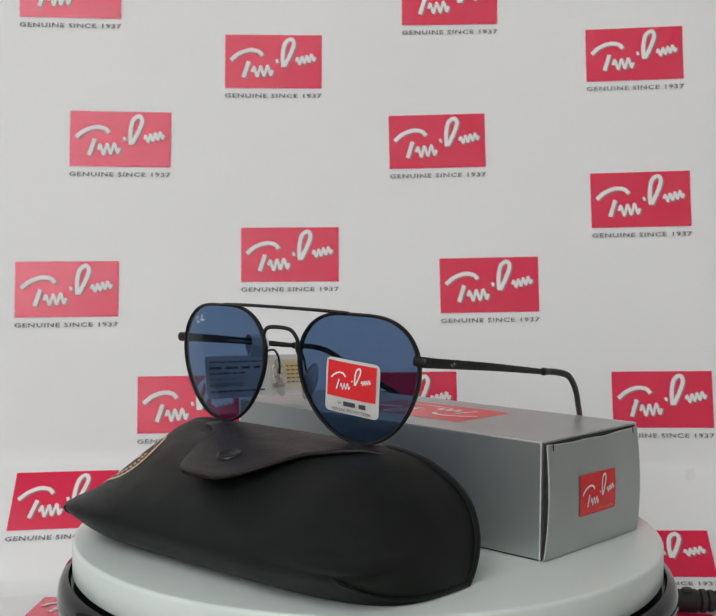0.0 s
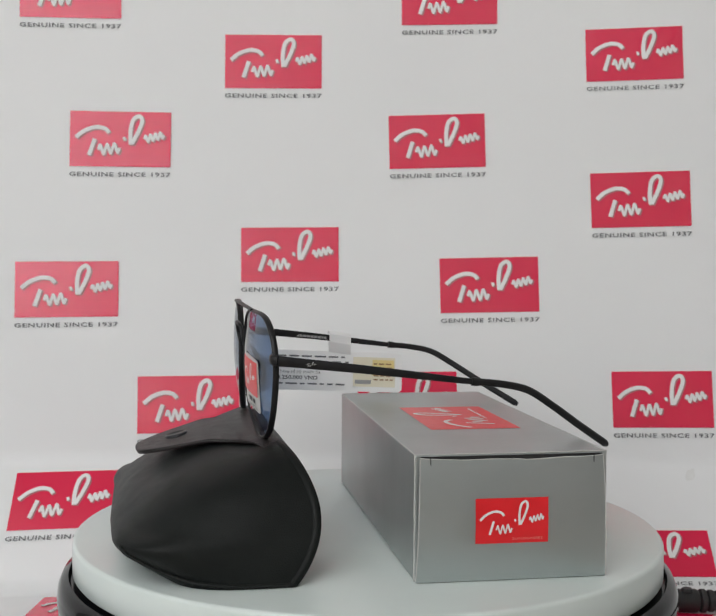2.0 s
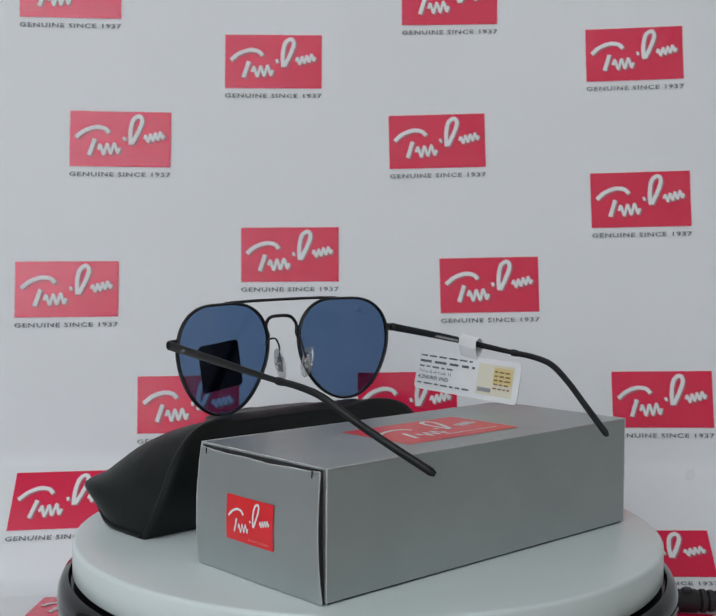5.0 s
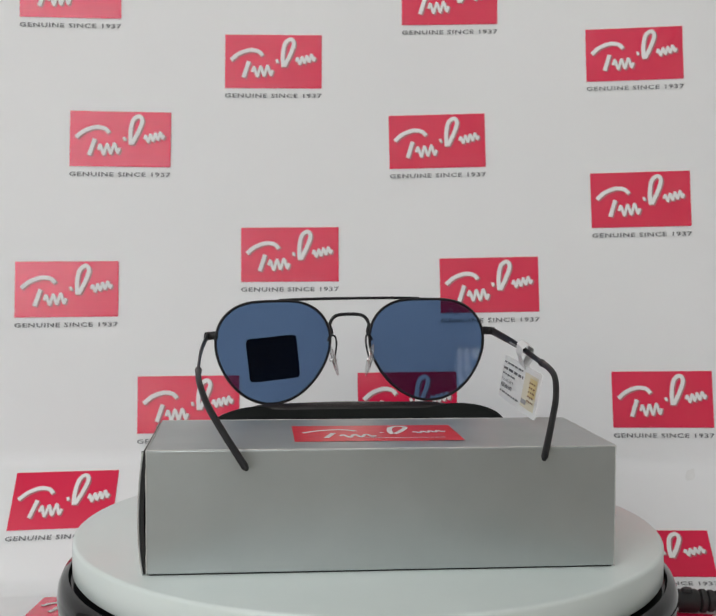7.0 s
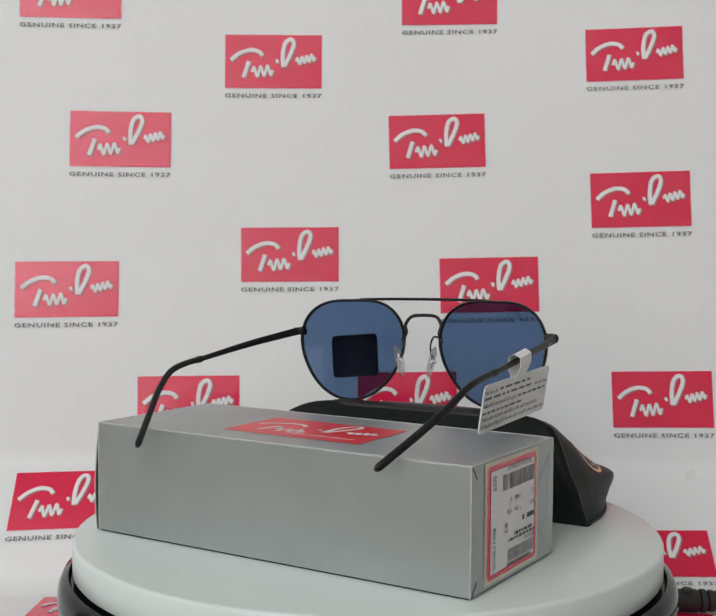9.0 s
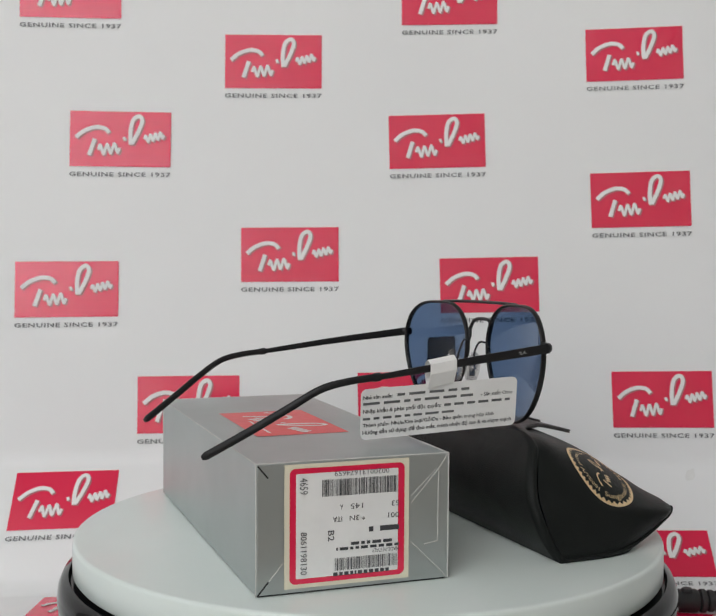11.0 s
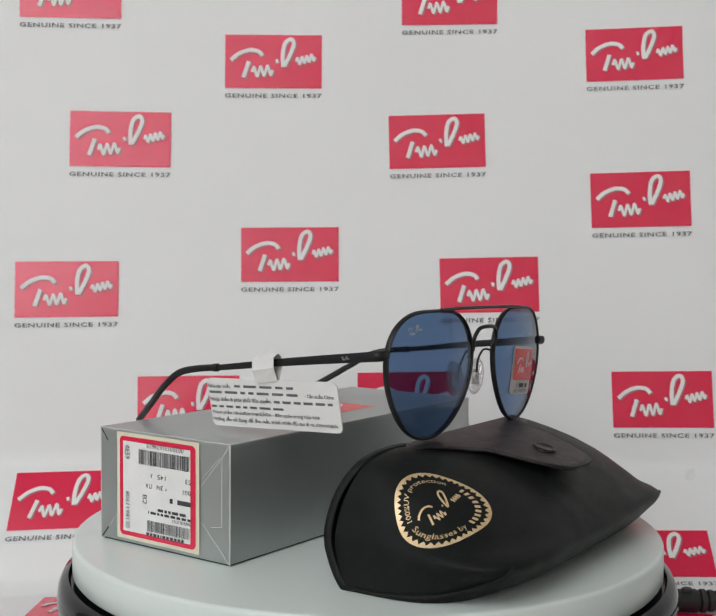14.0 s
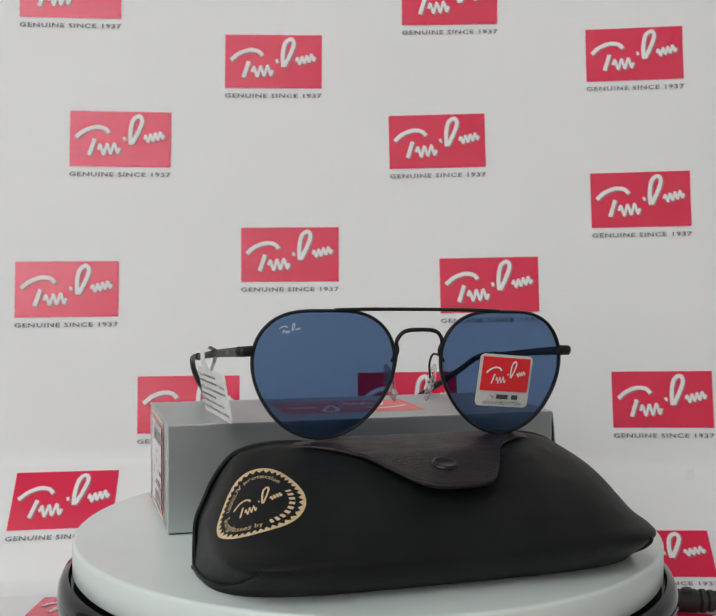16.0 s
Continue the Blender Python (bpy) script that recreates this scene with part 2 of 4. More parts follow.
def backdrop_at(u, s, lift=0.0):
    """A place on the backdrop: u sideways, s along the sheet from its fold, up or down."""
    if s >= 0:
        y, z, n = FOLD_Y + s * math.sin(LEAN), FOLD_Z + s * math.cos(LEAN), (-math.cos(LEAN), math.sin(LEAN))
    elif s > -DOWN:
        y, z, n = FOLD_Y + s * math.cos(SLOPE), FOLD_Z + s * math.sin(SLOPE), (-math.sin(SLOPE), math.cos(SLOPE))
    else:
        y, z, n = FOLD_Y - DOWN * math.cos(SLOPE) + s + DOWN, TABLE_Z, (0, 1)
    return Vector((u, y - BOW * u * u + n[0] * lift, z + n[1] * lift))


def build_backdrop():
    bm = bmesh.new()
    ss = [-0.42, -0.3, -0.2, -DOWN - 0.03, -DOWN - 0.008, -DOWN, -DOWN + 0.008, -0.06, -0.04, -0.02, -0.006, 0.0, 0.006, 0.02] + [0.05 * k for k in range(1, 11)]
    us = [-0.42 + 0.84 * i / 40 for i in range(41)]
    g = [[bm.verts.new(backdrop_at(u, s)) for s in ss] for u in us]
    for i in range(len(us) - 1):
        for j in range(len(ss) - 1):
            bm.faces.new((g[i][j], g[i + 1][j], g[i + 1][j + 1], g[i][j + 1]))
    ob = part("backdrop", bm, M_sheet, None, "", True)
    mod = ob.modifiers.new("thickness", "SOLIDIFY")
    mod.thickness, mod.offset = 0.0006, -1
    tagged(ob, "white printed vinyl backdrop sheet with scattered red panels", "backdrop", kind="structure")
    build_smudge(ob)
    # centre u and s, width, height (mm), turn (degrees)
    prints = (
        (-184.3, 286.2, 59.8, 34.4, 1.0), (-60.5, 244.7, 60.0, 33.8, 0.4), (49.0, 285.8, 59.4, 34.2, 0.5), (161.4, 248.6, 57.4, 32.6, 1.0),
        (-153.0, 194.4, 60.3, 34.2, 0.2), (41.6, 195.1, 59.5, 33.4, 1.5), (164.5, 158.8, 58.4, 33.6, 1.5), (-49.0, 123.9, 60.1, 33.7, 0.7),
        (-182.7, 102.0, 60.2, 33.8, 0.5), (73.8, 105.9, 60.1, 33.8, 1.5), (-109.5, 31.8, 61.2, 34.6, 0.4), (24.0, 34.5, 60.7, 34.6, 1.3),
        (176.2, 38.0, 57.8, 33.7, 1.8), (-178.2, -26.7, 58.2, 36.2, 0.5), (167.1, -56.9, 57.0, 27.5, 3.0), (44.8, -20.0, 60.5, 31.1, 1.9),
        (-149.0, -111.0, 58.0, 33.8, -2.0), (176.0, -128.0, 58.0, 33.8, 3.0))
    for u, s, w, h, turn in prints:
        c, sn = math.cos(radians(turn)), math.sin(radians(turn))

        def f(a, b, lift, u=u, s=s, w=w, h=h, c=c, sn=sn):
            p, q = (a - 0.5) * w, (b - 0.5) * h
            return backdrop_at((u + c * p - sn * q) * MM, (s + sn * p + c * q) * MM, lift)
        panel = part("printed_panel", sheet(f, 12, 4, 0.0004), M_red, ob, "red printed rectangle on the backdrop", True)
        part("printed_shade", strokes(f, h / w, 0.0006, 0.034, (0.013, -0.018)), M_print_shade, panel, "greyish printed shade beside the strokes")
        part("script_mark", strokes(f, h / w, 0.0008, 0.032), M_white_print, panel, "white script-like strokes")
        part("tagline", words("GENUINE SINCE 1937", window_of(f, 0.0, 1.0, -0.18, -0.1), 0.0006, 1.12, 0.018), M_grey_ink, panel, "small dark grey capital letters")


def build_smudge(sheet_ob):
    bm = bmesh.new()
    pts = [(1 + 0.35 * noise.noise(Vector((math.cos(a) * 1.3, math.sin(a) * 1.3, 4.2)))) for a in (2 * math.pi * k / 28 for k in range(28))]
    bm.faces.new([bm.verts.new(backdrop_at(0.1905 + 0.0026 * r * math.cos(2 * math.pi * k / 28) + 0.0014 * r * math.sin(2 * math.pi * k / 28), -0.0075 + 0.0042 * r * math.sin(2 * math.pi * k / 28), 0.0003)) for k, r in enumerate(pts)])
    part("smudge", bm, M_smudge, sheet_ob, "small grey smudge on the sheet")


def build_room():
    z0, z1, h = TABLE_Z - 0.75, 2.3, 1.8
    def setting(name, bm, mat, label):
        return tagged(part(name, bm, mat), label, name.split("_")[0], kind="structure")
    setting("floor", slab(-h, h, -h, h, z0 - 0.1, z0), M_floor, "brown wooden floor of the room")
    setting("ceiling", slab(-h, h, -h, h, z1, z1 + 0.1), M_wall, "plain white ceiling")
    setting("wall_north", slab(-h, h, h, h + 0.1, z0, z1), M_wall, "plain white wall")
    setting("wall_east", slab(h, h + 0.1, -h, h, z0, z1), M_wall, "plain white wall")
    # south wall with its window opening; the west opening is added for the fill lamp
    for name, along_x, lo, hi, label in (("wall_south", True, -1.4, 0.0, "plain white wall with a window opening"), ("wall_west", False, -1.0, 0.2, "plain white wall with a window opening")):
        bm = bmesh.new()
        a, b = (0.02, 2.1) if along_x else (0.65, 2.05)
        for x0, x1, c0, c1 in ((-h, lo, z0, z1), (hi, h, z0, z1), (lo, hi, z0, a), (lo, hi, b, z1)):
            if along_x:
                slab(x0, x1, -h - 0.1, -h, c0, c1, bm=bm)
            else:
                slab(-h - 0.1, -h, x0, x1, c0, c1, bm=bm)
        setting(name, bm, M_wall, label)
    table = thing("table", "wooden table under the backdrop sheet", "table")
    table.location = (0, 0, z0)
    part("tabletop", slab(-0.5, 0.5, -0.36, 0.42, 0.72, 0.749, 0.004), M_table, table)
    for x in (-0.45, 0.45):
        for y in (-0.31, 0.37):
            part("leg", slab(x - 0.025, x + 0.025, y - 0.025, y + 0.025, 0, 0.72, 0.003), M_table, table)


def build_window(name, along_x, lo, hi, z0, z1, wall):
    """Frame and bars set in the inner face of the opening."""
    root = tagged(new(name), "white framed window with upright bars", "window", kind="structure")
    def bar(label, a0, a1, c0, c1):
        d0, d1 = wall + 0.19, wall + 0.23
        part(label, slab(a0, a1, d0, d1, c0, c1, 0.003) if along_x else slab(d0, d1, a0, a1, c0, c1, 0.003), M_bar, root)
    for a in (lo, hi - 0.05):
        bar("frame_post", a, a + 0.05, z0, z1)
    for c in (z0, z1 - 0.05):
        bar("frame_rail", lo + 0.05, hi - 0.05, c, c + 0.05)
    # a post in the middle, two pairs of cross rails, and close upright bars
    mid = (lo + hi) / 2
    bar("middle_post", mid - 0.03, mid + 0.03, z0 + 0.05, z1 - 0.05)
    for c in (0.1, 0.16, 0.84, 0.9):
        z = z0 + (z1 - z0) * c
        for a0, a1 in ((lo + 0.05, mid - 0.03), (mid + 0.03, hi - 0.05)):
            bar("cross_rail", a0, a1, z - 0.007, z + 0.007)
    n = 20
    for k in range(1, n):
        if k != n // 2:
            a = lo + (hi - lo) * k / n
            bar("window_bar", a - 0.011, a + 0.011, z0 + 0.05, z1 - 0.05)


# ---- turntable and cable ----
def build_turntable():
    tt = thing("turntable", "motorised display turntable with white platter and glossy black base", "turntable")
    tt.location = (0, 0, TABLE_Z)
    t = -TABLE_Z
    base = part("base", turned([(0.0, 0.0), (0.122, 0.0), (0.126, 0.003), (0.1275, 0.012), (0.1275, t - 0.038), (0.1262, t - 0.034), (0.1200, t - 0.0338)]), M_gloss_black, tt, "glossy black round base", True)
    rim = part("rim", turned([(0.120, t - 0.034), (0.1262, t - 0.031), (0.1285, t - 0.0275), (0.1291, t - 0.023), (0.1286, t - 0.0185), (0.127, t - 0.0150), (0.1245, t - 0.0142), (0.1235, t - 0.0165), (0.0, t - 0.0166)]), M_gloss_black, tt, "rounded glossy black rim", True)
    bev = [(0.1229 - 0.0016 * (1 - math.cos(a)), 0.0016 * (1 - math.sin(a))) for a in (radians(k * 15) for k in range(7))]
    prof = [(0.0, 0.0)] + [(r, -d) for r, d in bev[::-1]] + [(0.1229, -0.0126), (0.1223, -0.0134), (0.118, -0.0136), (0.0, -0.0136)]
    platter = part("platter", turned(prof, 160), M_platter, tt, "white acrylic rotating disc", True)
    part("spindle", turned([(0.0, -0.0166), (0.03, -0.0166), (0.03, -0.0136), (0.0, -0.0136)], 32), M_gloss_black, tt)
    for o in (platter, tt.children[-1]):
        o.location = (0, 0, t)
    return tt, platter


def build_cable():
    c = thing("power_cable", "black rubber power cable with ribbed strain relief", "cable")
    c.location = (0.142, 0.112, TABLE_Z)
    z = 0.0064
    lay = Euler((0, radians(90), 0)).to_matrix().to_4x4()
    plug = part("plug", turned([(0.0, 0.0), (0.0050, 0.0), (0.0058, 0.001), (0.0062, 0.02), (0.0062, 0.033), (0.0055, 0.0345), (0.0, 0.0345)], 24), M_cable, c, "round moulded plug", True)
    plug.matrix_basis = Matrix.Translation((0.0, 0, z)) @ lay
    knob = part("knob", turned([(0.0, 0.0), (0.0030, 0.0), (0.0030, 0.001), (0.0024, 0.0018), (0.0, 0.002)], 16), M_cable, c, "", True)
    knob.matrix_basis = Matrix.Translation((0.028, -0.0015, z + 0.0055))
    for k in range(6):
        r = 0.0062 - 0.0004 * k
        o = part("relief_rib", turned([(0.0, 0.0), (r - 0.0004, 0.0), (r, 0.0005), (r, 0.0024), (r - 0.0004, 0.0029), (0.0, 0.0029)], 20), M_cable, c)
        o.matrix_basis = Matrix.Translation((0.0355 + 0.0041 * k, 0, z)) @ lay
    path = spline([(0.03, 0, z), (0.06, 0, z), (0.09, 0.002, 0.004), (0.13, 0.003, 0.003), (0.22, -0.01, 0.003)], 8)
    part("cord", tube(path, lambda t: (0.003, 0.003)), M_cable, c, "", True)


# ---- goods on the platter; lengths in millimetres along the box (x), out from the case (y), up (z) ----
def mesh_mm(bm):
    bmesh.ops.scale(bm, vec=(MM, MM, MM), verts=bm.verts)
    return bm


def card_body(x0, x1, y0, y1, z0, z1):
    """A cardboard box whose faces are not quite flat; its edges stay straight."""
    bm = bmesh.new()
    lo, hi = Vector((x0, y0, z0)), Vector((x1, y1, z1))
    size = hi - lo
    for axis in range(3):
        u, v = [k for k in range(3) if k != axis]
        nu, nv = max(4, int(size[u] / 5)), max(4, int(size[v] / 5))
        for sign in (0, 1):
            grid = []
            for i in range(nu + 1):
                row = []
                for j in range(nv + 1):
                    p = Vector(lo)
                    p[u] += size[u] * i / nu
                    p[v] += size[v] * j / nv
                    p[axis] = hi[axis] if sign else lo[axis]
                    fade = min(1.0, 6.0 * min(i / nu, 1 - i / nu)) * min(1.0, 4.0 * min(j / nv, 1 - j / nv))
                    if axis != 2 or sign:
                        p[axis] += (1 if sign else -1) * fade * (0.3 if axis == 2 else 1.0) * (-0.12 + 0.22 * noise.noise(p * 0.03) + 0.05 * noise.noise(p * 0.12))
                    row.append(bm.verts.new(p))
                grid.append(row)
            for i in range(nu):
                for j in range(nv):
                    q = (grid[i][j], grid[i + 1][j], grid[i + 1][j + 1], grid[i][j + 1])
                    bm.faces.new(q)
    bmesh.ops.remove_doubles(bm, verts=bm.verts, dist=0.01)
    bmesh.ops.recalc_face_normals(bm, faces=bm.faces)
    folds = [e for e in bm.edges if e.calc_face_angle(0.0) > radians(60)]
    bmesh.ops.bevel(bm, geom=folds, offset=0.6, segments=2, profile=0.5, affect="EDGES")
    return bm


def flap_bow(p, q):
    """How far the tucked flap stands out: p across it, q up it, each from -1 to 1."""
    return (1 - 0.35 * p * p) * (1 - 0.92 * q * q) * (0.95 - 0.15 * q)


def bulge(x, depth, y, z0, z1, thick, n=12, taper=0.0, dip=0.0):
    """A flap that bows outwards along x."""
    bm = bmesh.new()
    g = {}
    for s in (0, 1):
        for i in range(n + 1):
            for j in range(n + 1):
                p, q = 2 * i / n - 1, 2 * j / n - 1
                bow = depth * flap_bow(p, q)
                g[s, i, j] = bm.verts.new((x + bow - s * thick, p * (y - taper * (q + 1) / 2), z0 + (z1 - z0) * j / n - dip * max(0.0, q) ** 4 * max(0.0, 1 - p * p) ** 0.6 * (1 + 0.5 * noise.noise(Vector((p * 2.5, 0, 0))))))
    for i in range(n):
        for j in range(n):
            bm.faces.new((g[0, i, j], g[0, i + 1, j], g[0, i + 1, j + 1], g[0, i, j + 1]))
            bm.faces.new((g[1, i, j], g[1, i, j + 1], g[1, i + 1, j + 1], g[1, i + 1, j]))
    for k in range(n):
        bm.faces.new((g[0, k, 0], g[1, k, 0], g[1, k + 1, 0], g[0, k + 1, 0]))
        bm.faces.new((g[0, k, n], g[0, k + 1, n], g[1, k + 1, n], g[1, k, n]))
        bm.faces.new((g[0, 0, k], g[0, 0, k + 1], g[1, 0, k + 1], g[1, 0, k]))
        bm.faces.new((g[0, n, k], g[1, n, k], g[1, n, k + 1], g[0, n, k + 1]))
    return bm


def build_box():
    L, Wd, Hh = 172.7, 70.7, 45.3
    b = thing("eyewear_box", "silver cardboard eyewear box lying on the white platter", "box")
    x, y = L / 2, Wd / 2
    bow_out = 2.8
    part("body", mesh_mm(card_body(-x, x - 0.8, -y, y, 0.5, Hh)), M_silver, b, "silver cardboard sleeve", True, 12)
    # near-black inset slab: the contact shade along the foot, put in as colour
    part("bottom", mesh_mm(slab(-x + 0.9, x - 1.8, -y + 0.9, y - 0.9, 0.0, 0.7)), M_shade_crease, b, "dark slab that paints the contact shade under the box")
    # black filler follows the flap's bow and paints the shade in its gap
    part("inner_tray", mesh_mm(bulge(x - 0.1, bow_out, y - 0.9, 0.6, Hh - 0.7, 1.6, taper=1.0)), M_shade_crease, b, "dark filler that paints the shade behind the flap", True)
    part("end_flap", mesh_mm(bulge(x + 0.5, bow_out, y - 0.4, 0.2, Hh - 1.1, 0.5, taper=1.3, dip=0.9)), M_silver, b, "tucked end flap of silver card, bowed outwards", True)
    for s in (-1, 1):
        part("flap_notch", mesh_mm(slab(x + 0.2, x + 1.15, s * (y - 5.4) - 0.1, s * (y - 5.4) + 0.1, Hh - 3.6, Hh - 1.2)), M_shade_crease, b, "short cut beside the tuck")
    # worn pale edges
    for p, q in ((( -x, -y, Hh), (x - 0.8, -y, Hh)), ((-x, y, Hh), (x - 0.8, y, Hh)), ((x - 0.8, -y, Hh), (x - 0.8, y, Hh)), ((-x, -y, Hh), (-x, y, Hh)),
                 ((x - 0.8, -y, 0.3), (x - 0.8, -y, Hh)), ((x - 0.8, y, 0.3), (x - 0.8, y, Hh)), ((-x, -y, 0.3), (-x, -y, Hh)), ((-x, y, 0.3), (-x, y, Hh))):
        p, q = Vector(p), Vector(q)
        mid = Vector((0, 0, Hh / 2))
        pts = [p.lerp(q, k / 28) for k in range(29)]
        pts = [v + (mid - v).normalized() * 0.2 for v in pts]
        pts = [v + Vector((noise.noise(v * 0.4), noise.noise(v * 0.4 + Vector((9, 0, 0))), noise.noise(v * 0.4 + Vector((0, 9, 0))))) * 0.12 for v in pts]
        part("worn_edge", mesh_mm(tube(pts, lambda t: (0.24 + 0.1 * noise.noise(Vector((t * 9, p.x, p.y))),) * 2, 6, up=Vector((0.3, 0.5, 0.8)))), M_card_edge, b, "pale worn card edge")
    # pale card edge round the tucked flap
    for k in (-1, 0, 1):
        pts = []
        for i in range(25):
            p, q = (k, -0.96 + 1.94 * i / 24) if k else (-1 + 2 * i / 24, 1.0)
            v = Vector((x + 0.45 + bow_out * flap_bow(p, q), p * (y - 0.4 - 0.65 * (q + 1)), 0.2 + (Hh - 1.3) * (q + 1) / 2 - 0.9 * max(0.0, q) ** 4 * max(0.0, 1 - p * p) ** 0.6 * (1 + 0.5 * noise.noise(Vector((p * 2.5, 0, 0))))))
            pts.append(v + Vector((noise.noise(v * 0.5), 0, noise.noise(v * 0.5 + Vector((5, 0, 0))))) * 0.12)
        part("flap_edge", mesh_mm(tube(pts, lambda t, k=k: (0.2 + 0.09 * noise.noise(Vector((t * 11, k, 3))),) * 2, 6, up=Vector((0.9, 0.3, 0.2)))), M_card_edge, b, "pale worn flap edge")
    f = on_plane((32.0 * MM, 20.5 * MM, Hh * MM), (-64.5 * MM, 0, 0), (0, -37.5 * MM, 0))
    top = part("top_print", sheet(f, 4, 2, 0.00008), M_sticker_red, b, "red printed rectangle")
    part("script_mark", strokes(f, 0.58, 0.00018), M_white_print, top, "white script-like strokes")
    part("fine_print", dashes(f, 0.42, 0.9, 0.17, 0.2, 4, 0.00018, 0.02), M_white_print, top)
    def f(u, v, lift):
        yy, zz = -14.2 + 26.6 * u, 14.0 + 16.0 * v
        p, q = yy / (y - 0.4), 2 * (zz - 0.2) / (Hh - 1.5) - 1
        bow = bow_out * flap_bow(p, q)
        return Vector((x + 0.5 + bow, yy, zz)) * MM + Vector((lift + 0.0001, 0, 0))
    end = part("end_print", sheet(f, 12, 8, 0.0002), M_sticker_red, b, "small red printed rectangle")
    part("script_mark", strokes(f, 0.6, 0.0004), M_white_print, end, "white script-like strokes")
    part("fine_print", words("SUNGLASSES", window_of(f, 0.5, 0.92, 0.075, 0.125), 0.0004), M_pale_red, end, "thin pale capital letters")
    build_label(b, x)
    # folded card and creases of the glued end
    for y0, z0, y1, z1, w in ((y - 0.6, Hh - 0.6, y - 4.2, Hh - 5.0, 0.28), (y - 0.6, 0.6, y - 4.5, 5.2, 0.3), (-y + 0.6, Hh - 0.6, -y + 4.0, Hh - 5.5, 0.22), (-y + 0.6, 0.6, -y + 3.0, 3.4, 0.18),
                             (y - 4.5, 5.2, y - 9.5, 11.0, 0.22), (-y + 4.0, Hh - 5.5, -y + 14.5, Hh - 17.0, 0.22), (-y + 3.0, 3.4, -y + 14.5, 14.5, 0.22),
                             (-y + 4.0, Hh - 5.5, -y + 4.2, 14.0, 0.2), (-y + 4.2, 14.0, -y + 9.5, 13.2, 0.2), (-y + 5.0, Hh - 5.5, -y + 14.5, Hh - 14.5, 0.15)):
        a, c = Vector((-x - 0.02, y0, z0)), Vector((-x - 0.02, y1, z1))
        part("crease", mesh_mm(tube([a, a.lerp(c, 0.5), c], lambda t, w=w: (w, 0.1), 6, up=Vector((1, 0, 0)))), M_shade_crease if w > 0.25 else M_card_edge, b, "crease in the folded card end")
    return b


def build_label(b, x):
    f = on_plane((-x * MM, 25.5 * MM, 2.0 * MM), (0, -45.5 * MM, 0), (0, 0, 42.5 * MM))
    lab = part("label_backing", sheet(f, 1, 1, 0.0002), M_cream, b, "cream paper under the label")
    part("label_border", rounded_panel(window_of(f, 0.04, 0.96, 0.035, 0.965), 0.05, 0.0004), M_red, lab, "red label border")
    part("label_face", rounded_panel(window_of(f, 0.088, 0.905, 0.078, 0.922), 0.012, 0.0006), M_tag, lab, "white label face")
    # the label is stuck on upside down
    g = on_plane((-x * MM, -16.0 * MM, 41.2 * MM), (0, 37.3 * MM, 0), (0, 0, -36.0 * MM))
    h = g
    up = 0.0008
    part("bar_code", barcode(h, 0.02, 0.76, 0.07, 0.23, 64, 3, up), M_ink, lab, "black bar code")
    part("bar_code", barcode(h, 0.02, 0.64, 0.83, 0.95, 46, 8, up), M_ink, lab, "black bar code")
    for text, a0, a1, c0, c1 in (("53", 0.0, 0.075, 0.335, 0.385), ("145", 0.36, 0.48, 0.335, 0.385), ("A", 0.555, 0.585, 0.335, 0.385), ("001", 0.0, 0.11, 0.45, 0.50),
                                 ("* 3N", 0.34, 0.49, 0.45, 0.50), ("ITA", 0.565, 0.655, 0.45, 0.50), ("MADE IN ITALY", 0.0, 0.27, 0.79, 0.825), ("00200131674659", 0.1, 0.64, 0.012, 0.062)):
        part("label_lettering", words(text, window_of(h, a0, a1, c0 - 0.02, c1 - 0.02), up), M_ink, lab)
    bm = dashes(h, 0.0, 0.3, 0.55, 0.6, 1, up, 0.3)
    dashes(h, 0.07, 0.48, 0.685, 0.715, 2, up, 0.06, bm, 0.35)
    dashes(h, 0.0, 0.62, 0.73, 0.757, 3, up, 0.06, bm, 0.35)
    dashes(h, 0.1, 0.66, 0.965, 1.0, 5, up, 0.03, bm, 0.5)
    part("label_small_print", bm, M_ink, lab)
    side = lambda a, c, lift: h(0.97 - 0.075 * c, 0.04 + a * 0.92, lift)
    part("label_lettering", words("4659", window_of(side, 0.0, 0.17, 0.0, 1.0), up), M_ink, lab)
    part("label_lettering", words("8061198130", window_of(side, 0.56, 1.0, 0.1, 0.9), up), M_ink, lab)
    part("label_lettering", words("B2", window_of(lambda a, c, l: h(0.70 - 0.06 * c, 0.56 + 0.1 * a, l), 0.0, 1.0, 0.0, 1.0), up), M_ink, lab)


def rounded_panel(f, r, lift, aspect=1.0):
    """A flat panel with rounded corners that fills the unit square on f; r is a share of its width."""
    bm = bmesh.new()
    vs = []
    for cx, cy, a0 in ((1 - r, 1 - r * aspect, 0), (r, 1 - r * aspect, 90), (r, r * aspect, 180), (1 - r, r * aspect, 270)):
        for k in range(6):
            a = radians(a0 + 18 * k)
            vs.append(bm.verts.new(f(cx + r * math.cos(a), cy + r * aspect * math.sin(a), lift)))
    bm.faces.new(vs)
    return bm


